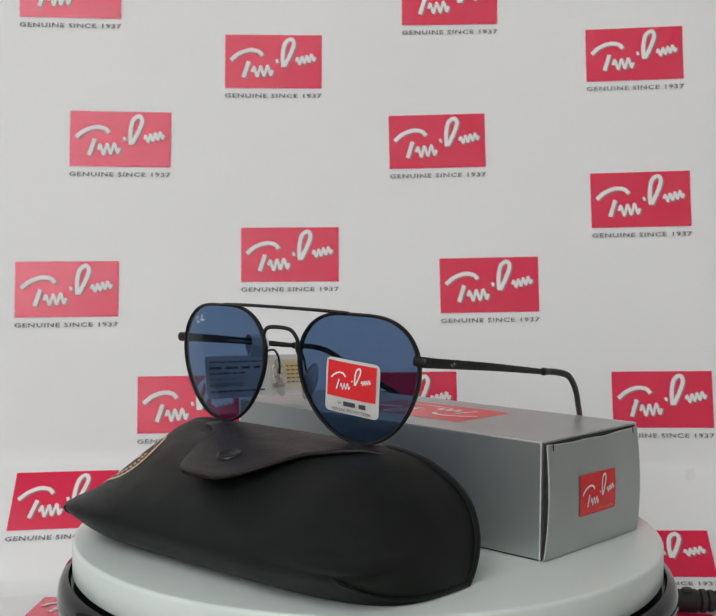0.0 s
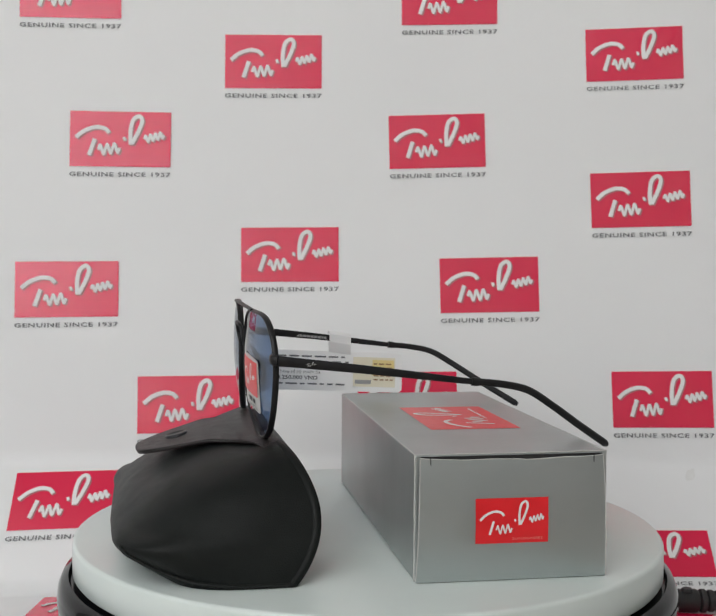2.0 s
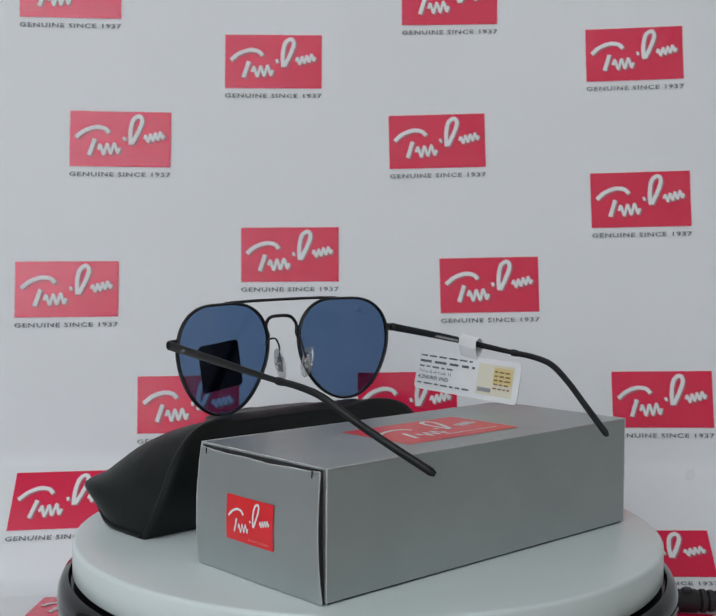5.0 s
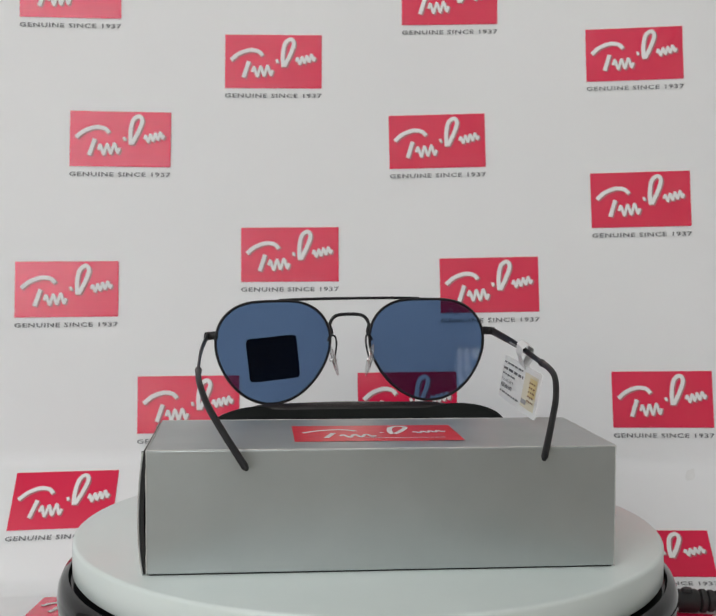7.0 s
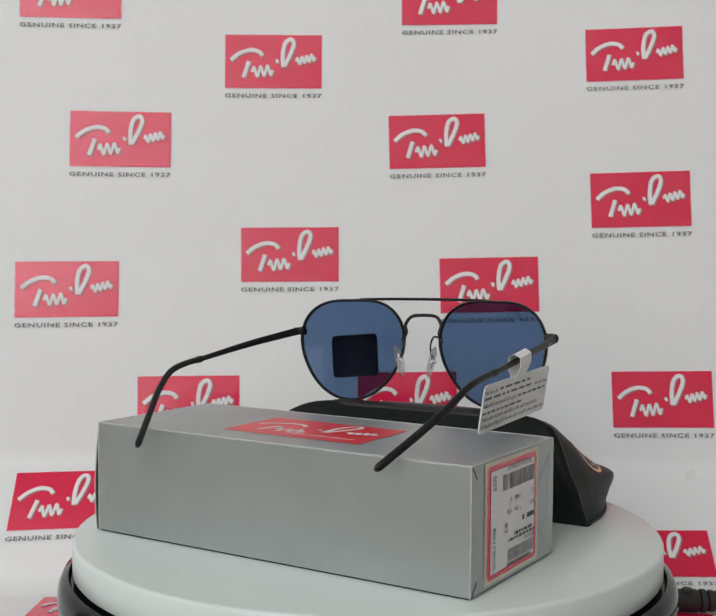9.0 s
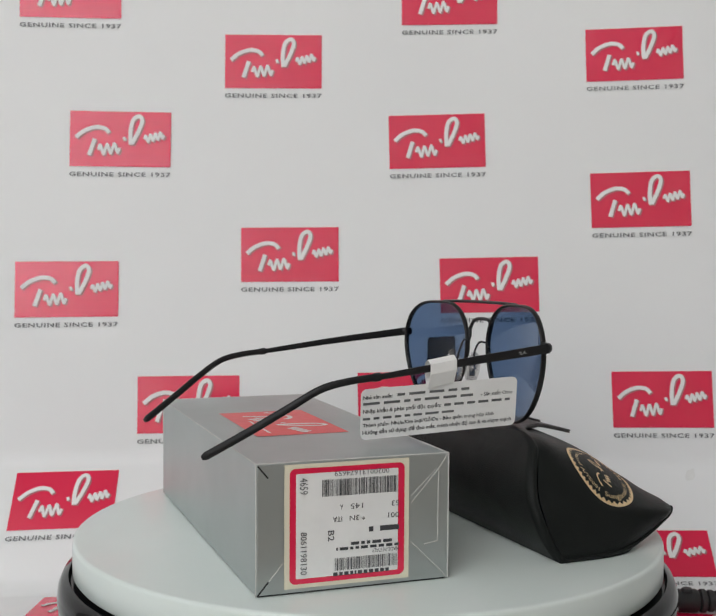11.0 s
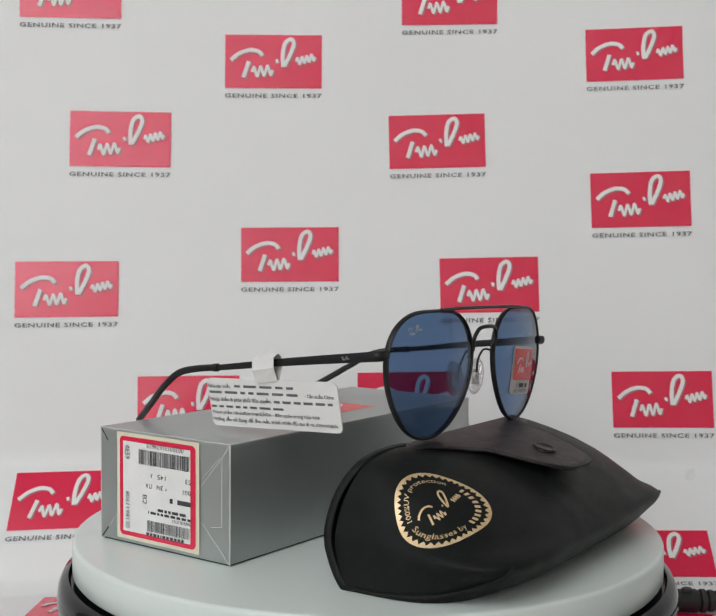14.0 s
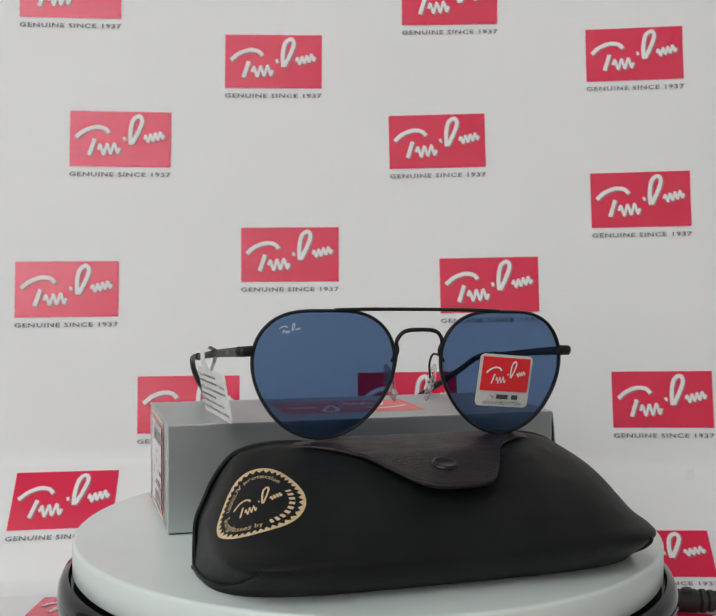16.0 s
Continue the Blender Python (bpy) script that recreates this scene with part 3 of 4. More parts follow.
# rows: height, depth in front of the back edge, squareness of the outline, half lengths towards either end
CASE_ROWS = ((0.0, 46, 4.4, 84.0, 83.8), (4.0, 54.5, 4.3, 84.0, 83.5), (9.0, 59.5, 5.6, 83.5, 82.8), (14.0, 61.8, 7.5, 82.6, 82.2), (18.0, 59.5, 4.2, 81.4, 81.0), (23.0, 55, 2.9, 79.5, 78.6), (28.0, 48.5, 2.4, 77.0, 76.6),
             (33.0, 41, 2.15, 73.0, 74.2), (38.0, 31, 2.0, 67.0, 71.0), (41.5, 22.5, 1.95, 61.0, 67.5), (44.0, 15, 1.95, 54.0, 61.0), (45.5, 9.5, 2.0, 47.0, 53.0), (46.0, 5, 2.0, 42.0, 46.0))


def back_bow(z):
    return 10.0 * math.sin(math.pi * min(z / 46.0, 1)) ** 0.8


def case_at(a, row):
    """A place on the case's front; a runs from the plain end (0) to the emblem's end (180 degrees)."""
    z, d, e, near, far = row
    ca, sa = math.cos(a), math.sin(a)
    # fuller shoulders, most of all at the plain end
    e += (1.1 if ca > 0 else 0.45) * min(1.0, 2 * abs(ca)) * math.sin(math.pi * min(max((z - 12.0) / 34.0, 0.0), 1.0))
    dep = d * abs(sa) ** (2 / e)
    return Vector(((far if ca < 0 else near) * math.copysign(abs(ca) ** (2 / e), ca), back_bow(z) * (1 - dep / d) - dep, z))


def case_row(z):
    for p, q in zip(CASE_ROWS, CASE_ROWS[1:]):
        if p[0] <= z <= q[0]:
            t = (z - p[0]) / (q[0] - p[0])
            k = CASE_ROWS.index(p)
            o, r = CASE_ROWS[max(k - 1, 0)], CASE_ROWS[min(k + 2, len(CASE_ROWS) - 1)]
            h = q[0] - p[0]
            out = [z]
            for c in range(1, 5):
                m0 = (q[c] - o[c]) / (q[0] - o[0]) * h
                m1 = (r[c] - p[c]) / (r[0] - p[0]) * h
                out.append((2 * t ** 3 - 3 * t * t + 1) * p[c] + (t ** 3 - 2 * t * t + t) * m0 + (3 * t * t - 2 * t ** 3) * q[c] + (t ** 3 - t * t) * m1)
            return out
    return CASE_ROWS[-1]


def dent(x):
    """The soft top sags between its ends, under the lenses that rest on it."""
    return 2.4 / (1 + (abs(x) / 47.0) ** 8)


def build_case():
    c = thing("eyewear_case", "black leather snap-closed eyewear case with gold emblem", "eyewear case")
    n = 96
    bm = bmesh.new()
    zs = sorted({r[0] for r in CASE_ROWS} | {1.0 + 1.5 * k for k in range(30)})
    rings = []
    for z in zs:
        row = case_row(z)
        ring = []
        for i in range(n + 1):
            p = case_at(math.pi * i / n, row)
            slot = max(0.0, 1 - row[1] * abs(math.sin(math.pi * i / n)) ** (2 / row[2]) / 14.0) * math.sin(math.pi * min(z / 46.0, 1)) ** 0.5
            p += Vector((-1.1 * slot, -1.2 * slot, 0)) if p.x > 0 else Vector((1.6 * slot, -3.0 * slot, 0))
            k = noise.noise(p * 0.045) * 0.9 + noise.noise(p * 0.13) * 0.25
            p += Vector((0, -k, 0)) * min(1, -p.y / 12) * min(1, z / 6)
            p.z -= dent(p.x) * max(0.0, min(1.0, (z - 36.0) / 8.0)) * max(0.0, min(1.0, (p.y + 24.0) / 14.0))
            ring.append(bm.verts.new(p))
        rings.append(ring)
    for p, q in zip(rings, rings[1:]):
        for i in range(n):
            bm.faces.new((p[i], q[i], q[i + 1], p[i + 1]))
    bm.faces.new(rings[0])
    bm.faces.new(rings[-1][::-1])
    bmesh.ops.recalc_face_normals(bm, faces=bm.faces)
    tree = BVHTree.FromBMesh(bm)
    part("shell", mesh_mm(bm), M_leather, c, "smooth black leather front", True)
    # back panel, bowed out
    bm = bmesh.new()
    g = []
    for z in zs:
        near, far = case_row(z)[3] - 0.3, case_row(z)[4] - 0.3
        row = []
        for i in range(41):
            u = 2 * i / 40 - 1
            x = (far if i < 20 else near) * u
            row.append(bm.verts.new((x, 0.3 + back_bow(z) * (1 + 0.15 * (1 - u * u)), z - dent(x) * max(0.0, min(1.0, (z - 36.0) / 8.0)))))
        g.append(row)
    for p, q in zip(g, g[1:]):
        for i in range(40):
            bm.faces.new((p[i], p[i + 1], q[i + 1], q[i]))
    ob = part("back_panel", mesh_mm(bm), M_leather, c, "black leather back panel", True)
    mod = ob.modifiers.new("thickness", "SOLIDIFY")
    mod.thickness, mod.offset = 0.0018, 0.0
    for s in (-1, 1):
        path = [Vector((s * (case_row(z)[3 if s > 0 else 4] - 0.5), back_bow(z) - 0.4, z)) for z in zs]
        for v in path:
            v.z -= dent(v.x) * max(0.0, min(1.0, (v.z - 36.0) / 8.0))
        part("edge_binding", mesh_mm(tube(path, lambda t: (0.7, 1.5), 8, up=Vector((0, 1, 0)))), M_leather, c, "thick cut leather edge", True)
        # the end panel's sewn lip: along the foot, then up to the front corner
        path = []
        for q in spline([(84.3, 0, 0.9), (83.4, -14, 1.0), (80.8, -27, 2.0), (77.8, -38, 4.2), (75.4, -47, 7.5), (73.6, -54, 11.0), (72.0, -59.5, 14.6)], 5):
            q.x *= s
            place, out = tree.find_nearest(q)[:2]
            path.append(place + out * 0.25)
        part("corner_seam", mesh_mm(tube(path, lambda t: (0.85, 0.75) if t < 0.9 else (0.85 - 3.5 * (t - 0.9), 0.75 - 3 * (t - 0.9)), 8)), M_leather, c, "raised sewn lip of the end panel", True)
    # flap with its tongue
    def reach(x):
        return 53.0 / (1 + (abs(x - 1.0) / 25.5) ** 4.0)
    def flap_z(x, t):
        y = -2.0 - t
        z = 47.0 - 0.2 * t - 0.0009 * t * t - 2.4 * (x / 60) ** 2
        hit = tree.ray_cast(Vector((x, y, 80)), Vector((0, 0, -1)))[0]
        z -= 1.15 * dent(x) * max(0.0, min(1.0, (y + 24.0) / 14.0))
        z = max(z, hit.z + 0.5) if hit else z
        return z - 4.0 * max(0.0, (abs(x - 1.0) - 34.0) / 20.0) ** 2
    bm = bmesh.new()
    nx, nt = 110, 18
    g = []
    for i in range(nx + 1):
        x = -54 + 110 * i / nx
        sink = 4.0 * max(0.0, (abs(x - 1.0) - 34.0) / 20.0) ** 2
        g.append([bm.verts.new((x, 1.6, 44.4 - sink - 1.15 * dent(x))), bm.verts.new((x, 0.2, 46.3 - sink - 1.15 * dent(x)))] + [bm.verts.new((x, -2.0 - reach(x) * j / (nt - 1), flap_z(x, reach(x) * j / (nt - 1)))) for j in range(nt)])
    for i in range(nx):
        for j in range(nt):
            bm.faces.new((g[i][j], g[i][j + 1], g[i + 1][j + 1], g[i + 1][j]))
    flap = part("flap", mesh_mm(bm), M_leather_in, c, "grained leather closing flap", True)
    mod = flap.modifiers.new("thickness", "SOLIDIFY")
    mod.thickness, mod.offset = 0.0014, 1.0
    # stitches along the flap's edge
    bm = bmesh.new()
    x = -30.0
    while x < 34.0:
        t = reach(x) - 2.6
        t2 = reach(x + 1.2) - 2.6
        p, q = Vector((x, -2 - t, flap_z(x, t) + 1.3)), Vector((x + 1.2, -2 - t2, flap_z(x + 1.2, t2) + 1.3))
        tube([p, q], lambda u: (0.22, 0.22), 5, bm=bm)
        x += 2.0 / (1 + abs(reach(x + 0.5) - reach(x - 0.5)))
    part("stitching", mesh_mm(bm), M_leather, flap, "row of dark stitches")
    sz = flap_z(0.5, 34.0) + 1.2
    snap = part("snap", mesh_mm(turned([(0.0, 0.0), (4.5, 0.0), (4.75, 0.4), (4.5, 0.95), (3.9, 1.15), (3.3, 0.75), (0.0, 0.7)], 28)), M_snap, flap, "dark metal snap button", True)
    snap.matrix_basis = pose(0.5 * MM, -36.0 * MM, sz * MM, 14, 0, 0)
    # gold emblem
    hit, nrm = tree.find_nearest(Vector((-65.5, -27.4, 27.7)))[:2]
    across = Vector((0, 0, 1)).cross(nrm).normalized()
    rise = nrm.cross(across).normalized()
    def f(a, b2, lift):
        q = hit + across * a + rise * b2
        p, m = tree.ray_cast(q + nrm * 25, -nrm)[:2]
        return ((p if p else q) + nrm * lift / MM) * MM
    def ring(a, r):
        k = r * (1 + 0.075 * math.cos(3 * a - radians(12)))
        return k * math.cos(a) * 1.06, k * math.sin(a)
    bm = bmesh.new()
    teeth = 40
    out = [bm.verts.new(f(*ring(2 * math.pi * i / (2 * teeth), 15.8), 0.00025)) for i in range(2 * teeth)]
    inn = [bm.verts.new(f(*ring(2 * math.pi * i / (2 * teeth), 14.9 if i % 2 else 13.6), 0.00025)) for i in range(2 * teeth)]
    for i in range(2 * teeth):
        j = (i + 1) % (2 * teeth)
        bm.faces.new((out[i], out[j], inn[j], inn[i]))
    em = part("emblem", bm, M_gold, c, "gold foil emblem ring with a toothed edge")
    def arc(a0, a1, r0, r1):
        return lambda a, b2, lift: f(*ring(radians(a0 + (a1 - a0) * a), r0 + (r1 - r0) * b2), lift)
    part("emblem_lettering", words("100%UV protection", arc(205, 75, 10.3, 12.7), 0.00025), M_gold, em)
    part("emblem_lettering", words("Sunglasses by", arc(-142, -48, 13.2, 10.3), 0.00025), M_gold, em)
    bm = bmesh.new()
    side = arc(-38, 50, 12.5, 10.6)
    for k in range(9):
        bm.faces.new([bm.verts.new(side(p / 9, q, 0.00025)) for p, q in ((k + 0.2, 0), (k + 0.75, 0), (k + 0.75, 1), (k + 0.2, 1))])
    part("emblem_bar_print", bm, M_gold, em, "row of short gold bars")
    c35, s35 = math.cos(radians(32)), math.sin(radians(32))
    def turned_face(a, b2, lift):
        return f((a - 0.5) * 21 * c35 - (b2 - 0.5) * 14 * s35, (a - 0.5) * 21 * s35 + (b2 - 0.5) * 14 * c35, lift)
    for k in range(len(STROKES)):
        part("emblem_stroke", strokes(turned_face, 0.65, 0.00025, 0.03, only=k), M_gold, em)
    return c


def rounded_sheet(f, lift, r=0.09):
    """A thin sticker with rounded corners that follows the curved surface f."""
    bm = bmesh.new()
    mid = bm.verts.new(f(0.5, 0.5, lift))
    prev = None
    for k in range(1, 7):
        ring = []
        for cx, cy, a0 in ((1 - r, 1 - r, 0), (r, 1 - r, 90), (r, r, 180), (1 - r, r, 270)):
            for j in range(5):
                a = radians(a0 + 22.5 * j)
                ring.append(bm.verts.new(f(0.5 + (cx + r * math.cos(a) - 0.5) * k / 6, 0.5 + (cy + r * math.sin(a) - 0.5) * k / 6, lift)))
        n = len(ring)
        for i in range(n):
            j = (i + 1) % n
            bm.faces.new((mid, ring[i], ring[j]) if prev is None else (prev[i], ring[i], ring[j], prev[j]))
        prev = ring
    return bm


def lens_outline(side, grow=0.0, n=96):
    """Rounded pilot lens outline round its own centre, x outwards times side."""
    pts = []
    for i in range(n):
        a = 2 * math.pi * i / n
        r = 26.44 + 0.21 * math.cos(a) + 1.15 * math.sin(a) + 1.62 * math.cos(2 * a) - 0.41 * math.sin(2 * a) - 0.09 * math.cos(3 * a) + 1.54 * math.sin(3 * a) - 0.33 * math.cos(4 * a) + grow
        pts.append((side * 0.972 * r * math.cos(a), r * math.sin(a)))
    return pts


def lens_sag(x, z):
    """Base curve of the lens: how far it falls back from its centre."""
    return (x * x + z * z) / (2 * 122.0)


LENS_X, LENS_Z = 36.37, 24.6
# the front sits a little turned between its temples
FRONT = pose(0.385, -0.92, 0, 0, 0, 0.5)


def build_glasses():
    g = thing("sunglasses", "black metal pilot sunglasses with blue lenses, open temples", "sunglasses")
    def at(side, x, z, off=0.0):
        return FRONT @ Vector((side * LENS_X + x, lens_sag(x, z) + 0.0994 * side * x + off, LENS_Z + z))
    def front(bm):
        bmesh.ops.transform(bm, matrix=FRONT, verts=bm.verts)
        return mesh_mm(bm)
    for side in (-1, 1):
        path = [at(side, x, z) for x, z in lens_outline(side, -0.5)]
        rim = part("rim", mesh_mm(tube(path, lambda t: (0.64, 1.2), 10, True, Vector((0, 1, 0)))), M_frame, g, "thin black metal rim", True)
        bm = bmesh.new()
        for off, flip in ((-0.6, False), (0.6, True)):
            mid = bm.verts.new(at(side, 0, 0, off))
            prev = None
            for k in range(1, 9):
                ring = [bm.verts.new(at(side, x * k / 8, z * k / 8, off)) for x, z in lens_outline(side, -0.9, 64)]
                for i in range(64):
                    j = (i + 1) % 64
                    q = (mid, ring[i], ring[j]) if prev is None else (prev[i], ring[i], ring[j], prev[j])
                    bm.faces.new(q)
                prev = ring
        bmesh.ops.recalc_face_normals(bm, faces=bm.faces)
        part("lens", mesh_mm(bm), M_lens, g, "blue tinted lens", True)
        # end piece and temple
        hx = side * 67.4
        bm = tube(spline([(side * 62.4, 4.6, 32.8), (side * 66.4, 4.3, 32.6), (side * 67.8, 6.0, 32.4)], 6), lambda t: (1.4, 2.0), 10)
        part("end_piece", mesh_mm(bm), M_frame, g, "", True)
        bm = tube(spline([(hx, 4.6, 32.5), (side * 69.6, 40, 26.9), (side * 70.2, 74, 20.9), (side * 70.0, 80, 20.1)], 10), lambda t: (0.6 + 0.1 * t, 2.0 - 1.25 * t), 10)
        temple = part("temple", mesh_mm(bm), M_frame, g, "slim black metal temple", True)
        bm = tube(spline([(side * 70.1, 76.5, 20.5), (side * 69.9, 88, 18.7), (side * 69.0, 98.5, 15.6), (side * 66.0, 109, 8.6), (side * 60.4, 121, -0.2), (side * 52.8, 136.3, -11.0)], 8),
                  lambda t: (1.4, 1.6) if t < 0.06 else (1.1 + 0.2 * t, 1.3 + 0.25 * t) if t < 0.98 else (0.8, 0.9), 12)
        part("sleeve", mesh_mm(bm), M_sleeve, temple, "black temple sleeve", True)
        # pad arm and nose pad
        bm = tube(spline([(side * 10.0, 1.0, 31.0), (side * 7.6, 3.5, 31.5), (side * 7.0, 5.5, 27.5), (side * 8.0, 6.5, 21.5)], 6), lambda t: (0.45, 0.45), 8)
        part("pad_arm", front(bm), M_frame, g, "", True)
        bm = bmesh.new()
        bmesh.ops.create_uvsphere(bm, u_segments=16, v_segments=10, radius=1.0)
        bmesh.ops.transform(bm, matrix=Matrix.Translation((side * 8.4, 7.0, 20.0)) @ Euler((radians(-6), radians(side * 14), radians(side * -5))).to_matrix().to_4x4() @ Matrix.Diagonal((1.1, 3.9, 7.6, 1)), verts=bm.verts)
        pad = part("nose_pad", front(bm), M_pad, g, "clear silicone nose pad", True)
        part("pad_mount", front(slab(side * 8.4 - 0.9, side * 8.4 + 0.9, 5.8, 8.0, 18.6, 21.6, 0.5)), M_chrome, pad, "polished metal pad mount")
        part("pad_plate", front(slab(side * 8.3 - 0.35, side * 8.3 + 0.35, 5.4, 8.6, 16.6, 23.4, 0.3)), M_chrome, pad, "bright metal plate inside the pad")
        part("pad_screw", front(tube([Vector((side * 6.9, 6.9, 20.2)), Vector((side * 10.6, 6.9, 20.2))], lambda t: (0.55, 0.55), 8)), M_chrome, pad, "bright pad screw")
    bar = tube(spline([(-33.5, 1.4, 48.6), (-20, 0.9, 49.0), (0, 0.7, 49.1), (20, 0.9, 49.0), (33.5, 1.4, 48.6)], 6), lambda t: (0.9, 0.68), 8)
    part("top_bar", front(bar), M_frame, g, "straight black brow bar", True)
    br = tube(spline([(-10.6, 0.6, 29.0), (-8.6, 0.0, 33.0), (-9.3, -0.6, 37.0), (-6.5, -1.2, 40.8), (0, -1.6, 41.6), (6.5, -1.2, 40.8), (9.3, -0.6, 37.0), (8.6, 0.0, 33.0), (10.6, 0.6, 29.0)], 8), lambda t: (0.8, 0.8), 8)
    part("bridge", front(br), M_frame, g, "arched black metal bridge", True)
    # small pale marks on a lens and on the temples
    part("lens_mark", strokes(lambda a, b, lift: at(-1, -18.0 + 8.5 * a, 14.0 + 5.2 * b, -0.85 - lift / MM) * MM, 0.65, 0.0001, 0.032), M_lens_mark, g, "tiny white script-like mark")
    for side in (-1, 1):
        part("temple_mark", strokes(lambda a, b, lift, side=side: Vector((side * 69.4 + side * 0.05 * a, 15.5 + 4.0 * (a if side > 0 else 1 - a), 29.4 + 2.0 * b)) * MM, 0.5, 0.0, 0.05), M_mark, g, "tiny pale mark")
    part("temple_print", dashes(lambda a, b, lift: Vector((-68.6, 24 + 22 * a, 28.6 - 3.4 * a + 1.1 * b)) * MM, 0.0, 1.0, 0.0, 1.0, 12, 0.0, 0.06), M_mark, g, "tiny pale print inside a temple")
    # lens sticker
    def f(a, b, lift):
        x, z = (a - 0.5) * 24.0, (b - 0.5) * 20.5
        c, s = math.cos(radians(-5)), math.sin(radians(-5))
        x, z = c * x - s * z + 0.1, s * x + c * z - 3.3
        return at(1, x, z, -0.95 - lift / MM) * MM
    st = part("lens_sticker", rounded_sheet(f, 0.0002), M_sticker_white, g, "white and red sticker on the lens")
    part("sticker_backing", rounded_sheet(f, 0.0), M_adhesive, st, "dark adhesive back of the sticker")
    h = window_of(f, 0.05, 0.95, 0.3, 0.95)
    red = part("sticker_panel", sheet(h, 6, 5, 0.0004), M_sticker_red, st, "red sticker panel")
    part("sticker_script", strokes(window_of(f, 0.08, 0.92, 0.32, 0.93), 0.62, 0.0006), M_white_print, st, "white script-like strokes")
    part("sticker_lettering", words("by", window_of(f, 0.26, 0.33, 0.155, 0.225), 0.0004), M_ink, st)
    part("sticker_bar_print", dashes(f, 0.37, 0.78, 0.15, 0.235, 3, 0.0004, 0.3), M_ink, st)
    part("sticker_lettering", words("100% U.V. PROTECTION", window_of(f, 0.14, 0.86, 0.04, 0.1), 0.0004), M_ink, st)
    return g


def build_tag():
    t = thing("price_tag", "white card price tag looped round a temple of the sunglasses", "tag")
    bb, bt, fb, ft = (Vector(v) * MM for v in ((1.3, 31.3, -11.0), (-1.9, 32.1, 7.9), (2.0, -32.0, -8.3), (-1.2, -31.2, 10.6)))
    def out(a, b, lift):
        p = bb.lerp(fb, a).lerp(bt.lerp(ft, a), b)
        return p + Vector((-lift, 0, 0))
    inside = lambda a, b, lift: out(1 - a, b, -lift)
    bm = bmesh.new()
    front, back = [], []
    r, asp = 0.035, 3.2
    outline = []
    for cx, cy, a0 in ((1 - r, 1 - r * asp, 0), (r, 1 - r * asp, 90), (r, r * asp, 180), (1 - r, r * asp, 270)):
        outline += [(cx + r * math.cos(radians(a0 + 18 * k)), cy + r * asp * math.sin(radians(a0 + 18 * k))) for k in range(6)]
    for lift, ring in ((0.0003, front), (-0.0003, back)):
        ring += [bm.verts.new(out(p, q, lift)) for p, q in outline]
    bm.faces.new(front)
    bm.faces.new(back[::-1])
    for i in range(len(outline)):
        j = (i + 1) % len(outline)
        bm.faces.new((front[i], back[i], back[j], front[j]))
    part("card", bm, M_tag, t, "white card with rounded corners")
    # paper loop round the temple
    bm = bmesh.new()
    ring = [(-2.1, 8.4), (-4.5, 13.6), (-4.5, 17.2), (-2.0, 18.6), (0.3, 17.2), (0.5, 13.6), (-1.1, 8.4)]
    cols = [[bm.verts.new((p * MM, y * MM, (q - 0.16 * (y - 1.0)) * MM)) for p, q in ring] for y in (-4.3, 6.2)]
    for i in range(len(ring) - 1):
        bm.faces.new((cols[0][i], cols[1][i], cols[1][i + 1], cols[0][i + 1]))
    ob = part("loop", bm, M_tag, t, "white paper loop")
    mod = ob.modifiers.new("thickness", "SOLIDIFY")
    mod.thickness = 0.0002
    up = 0.0005
    for text, a0, a1, b0, b1 in (("Nh\u00e0 s\u1ea3n xu\u1ea5t:", 0.01, 0.19, 0.8, 0.895), ("- S\u1ea3n xu\u1ea5t: China", 0.76, 0.97, 0.665, 0.76), ("Nh\u1eadp kh\u1ea9u & ph\u00e2n ph\u1ed1i \u0111\u1ed9c quy\u1ec1n:", 0.01, 0.5, 0.5, 0.625),
                                 ("Th\u00e0nh ph\u1ea7n: Nh\u1ef1a/Kim lo\u1ea1i/G\u1ed7/Da - B\u1ea3o qu\u1ea3n trong h\u1ed9p k\u00ednh", 0.01, 0.85, 0.23, 0.345), ("H\u01b0\u1edbng d\u1eabn s\u1eed d\u1ee5ng: \u0111\u1ec3 \u0111eo m\u1eaft, tr\u00e1nh nhi\u1ec7t \u0111\u1ed9 cao & va ch\u1ea1m m\u1ea1nh", 0.01, 0.97, 0.08, 0.205)):
        part("tag_lettering", words(text, window_of(out, a0, a1, b0, b1), up, bold=0.012), M_ink, t)
    bm = dashes(out, 0.22, 0.68, 0.82, 0.87, 1, up, 0.075, gap=0.36)
    dashes(out, 0.01, 0.74, 0.685, 0.735, 2, up, 0.07, bm, 0.36)
    dashes(out, 0.52, 0.97, 0.53, 0.58, 3, up, 0.06, bm, 0.36)
    dashes(out, 0.01, 0.6, 0.39, 0.435, 4, up, 0.06, bm, 0.36)
    part("tag_bar_print", bm, M_grey_ink, t)
    part("tag_lettering", words("4.250.000 VND", window_of(inside, 0.03, 0.34, 0.27, 0.37), up, bold=0.015), M_ink, t)
    part("tag_lettering", words("Th\u00f4ng s\u1ed1 k\u1ef9 thu\u1eadt: 55", window_of(inside, 0.03, 0.36, 0.41, 0.52), up), M_grey_ink, t)
    bm = dashes(inside, 0.03, 0.55, 0.84, 0.88, 5, up, 0.06, gap=0.36)
    dashes(inside, 0.03, 0.58, 0.69, 0.75, 6, up, 0.09, bm, 0.36)
    dashes(inside, 0.03, 0.4, 0.57, 0.61, 7, up, 0.06, bm, 0.36)
    dashes(inside, 0.03, 0.55, 0.145, 0.185, 8, up, 0.06, bm, 0.36)
    part("tag_bar_print", bm, M_grey_ink, t)
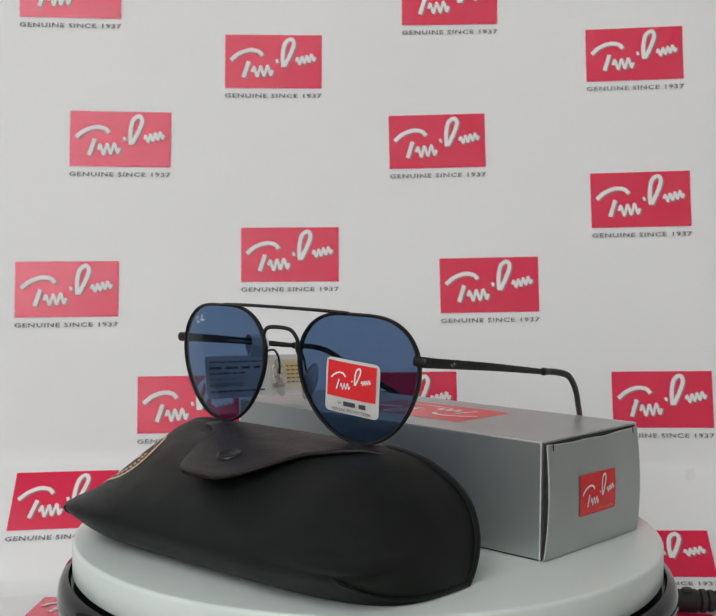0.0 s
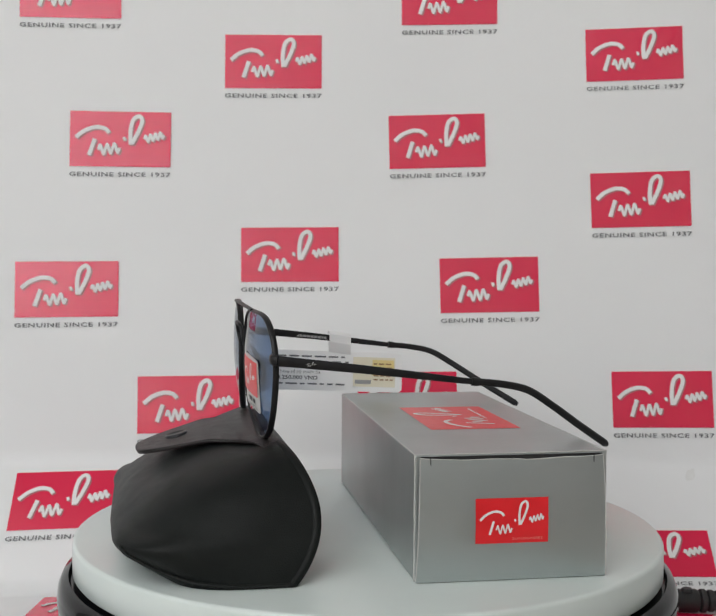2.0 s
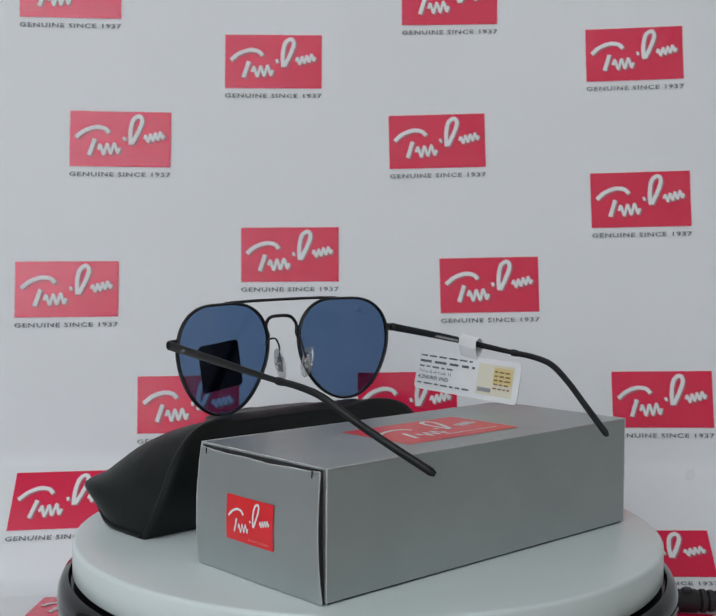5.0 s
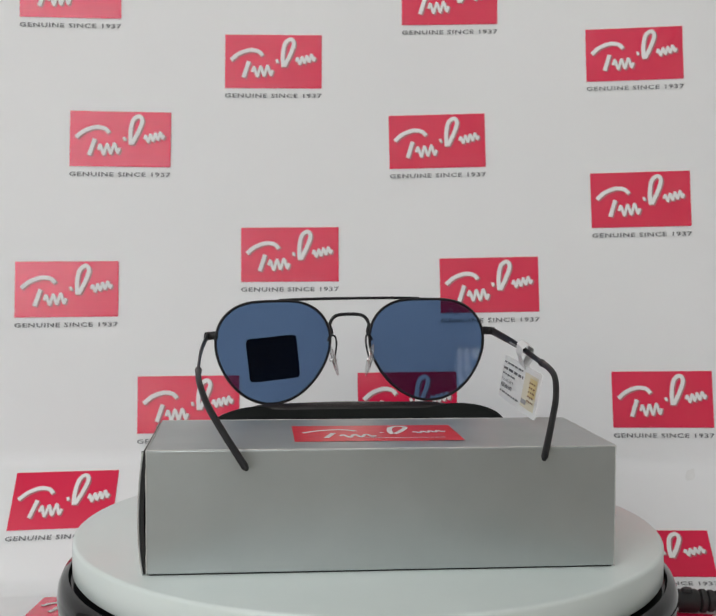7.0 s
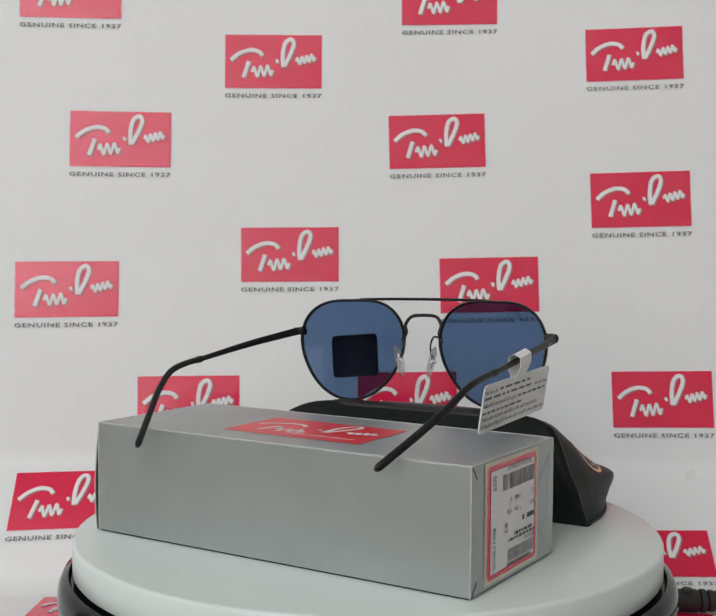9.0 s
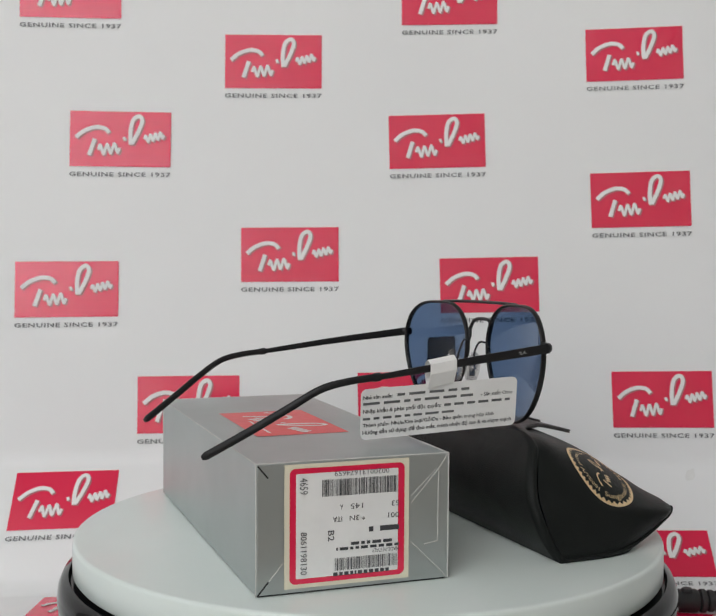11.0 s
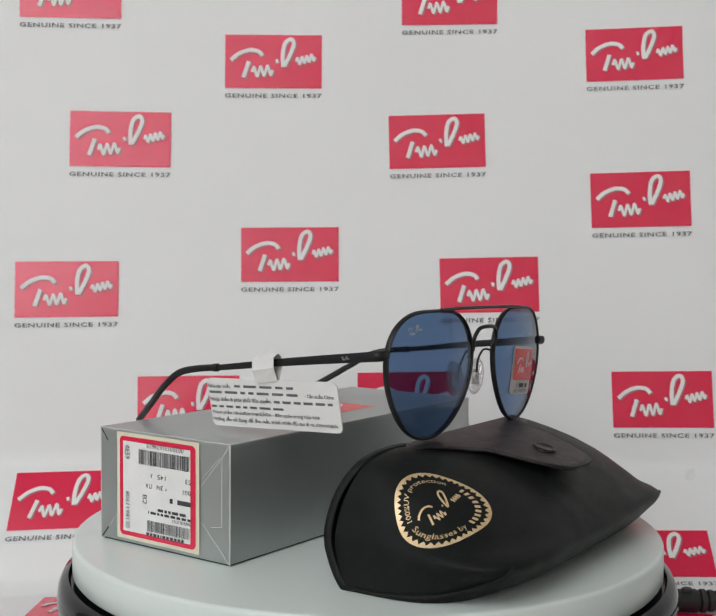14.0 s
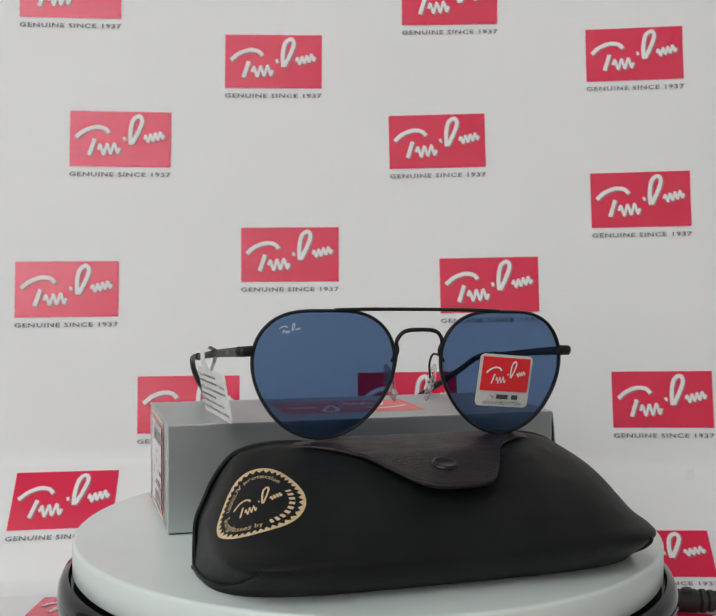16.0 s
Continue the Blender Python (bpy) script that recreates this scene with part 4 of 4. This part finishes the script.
    st = part("foil_sticker", rounded_panel(window_of(inside, 0.615, 0.945, 0.13, 0.88), 0.012, up), M_cream, t, "pale cream foil sticker")
    part("foil_panel", rounded_panel(window_of(inside, 0.765, 0.935, 0.42, 0.82), 0.012, up + 0.0002), M_yellow, st, "yellow printed patch")
    part("foil_bar", rounded_panel(window_of(inside, 0.63, 0.755, 0.2, 0.3), 0.012, up + 0.0002), M_mark, st, "grey scratch strip")
    bm = bmesh.new()
    for k in range(5):
        dashes(inside, 0.775, 0.925, 0.30 + 0.1 * k, 0.335 + 0.1 * k, 9 + k, up + 0.0004, 0.035, bm, 0.4)
    part("foil_print", bm, M_foil_ink, st, "lines of tiny brown print")
    return t


build_backdrop()
build_room()
build_window("window_1", True, -1.4, 0.0, 0.02, 2.1, -1.8)
# unseen window added to go with the left fill lamp
build_window("window_2", False, -1.0, 0.2, 0.65, 2.05, -1.8)
turntable, platter = build_turntable()
build_cable()
eyewear_box = build_box()
eyewear_case = build_case()
sunglasses = build_glasses()
price_tag = build_tag()


# ---- movement ----
def motions():
    times = [0.5 * k for k in range(33)]
    walk(platter, [(t, pose(0, 0, -TABLE_Z, 0, 0, START - SPEED * t)) for t in times])
    for ob, place in ((eyewear_box, pose(1.44 * MM, 36.8 * MM, 0.0001)),
                      (eyewear_case, pose(2.3 * MM, -45.0 * MM, 0.0001, 0, 0, 2.3)),
                      (sunglasses, pose(2.5 * MM, -51.3 * MM, 0.0458, 3.0, 0.93, 1.74)),
                      (price_tag, pose(-66.7 * MM, -3.4 * MM, 0.059))):
        walk(ob, [(t, pose(0, 0, 0, 0, 0, START - SPEED * t) @ place) for t in times])


motions()
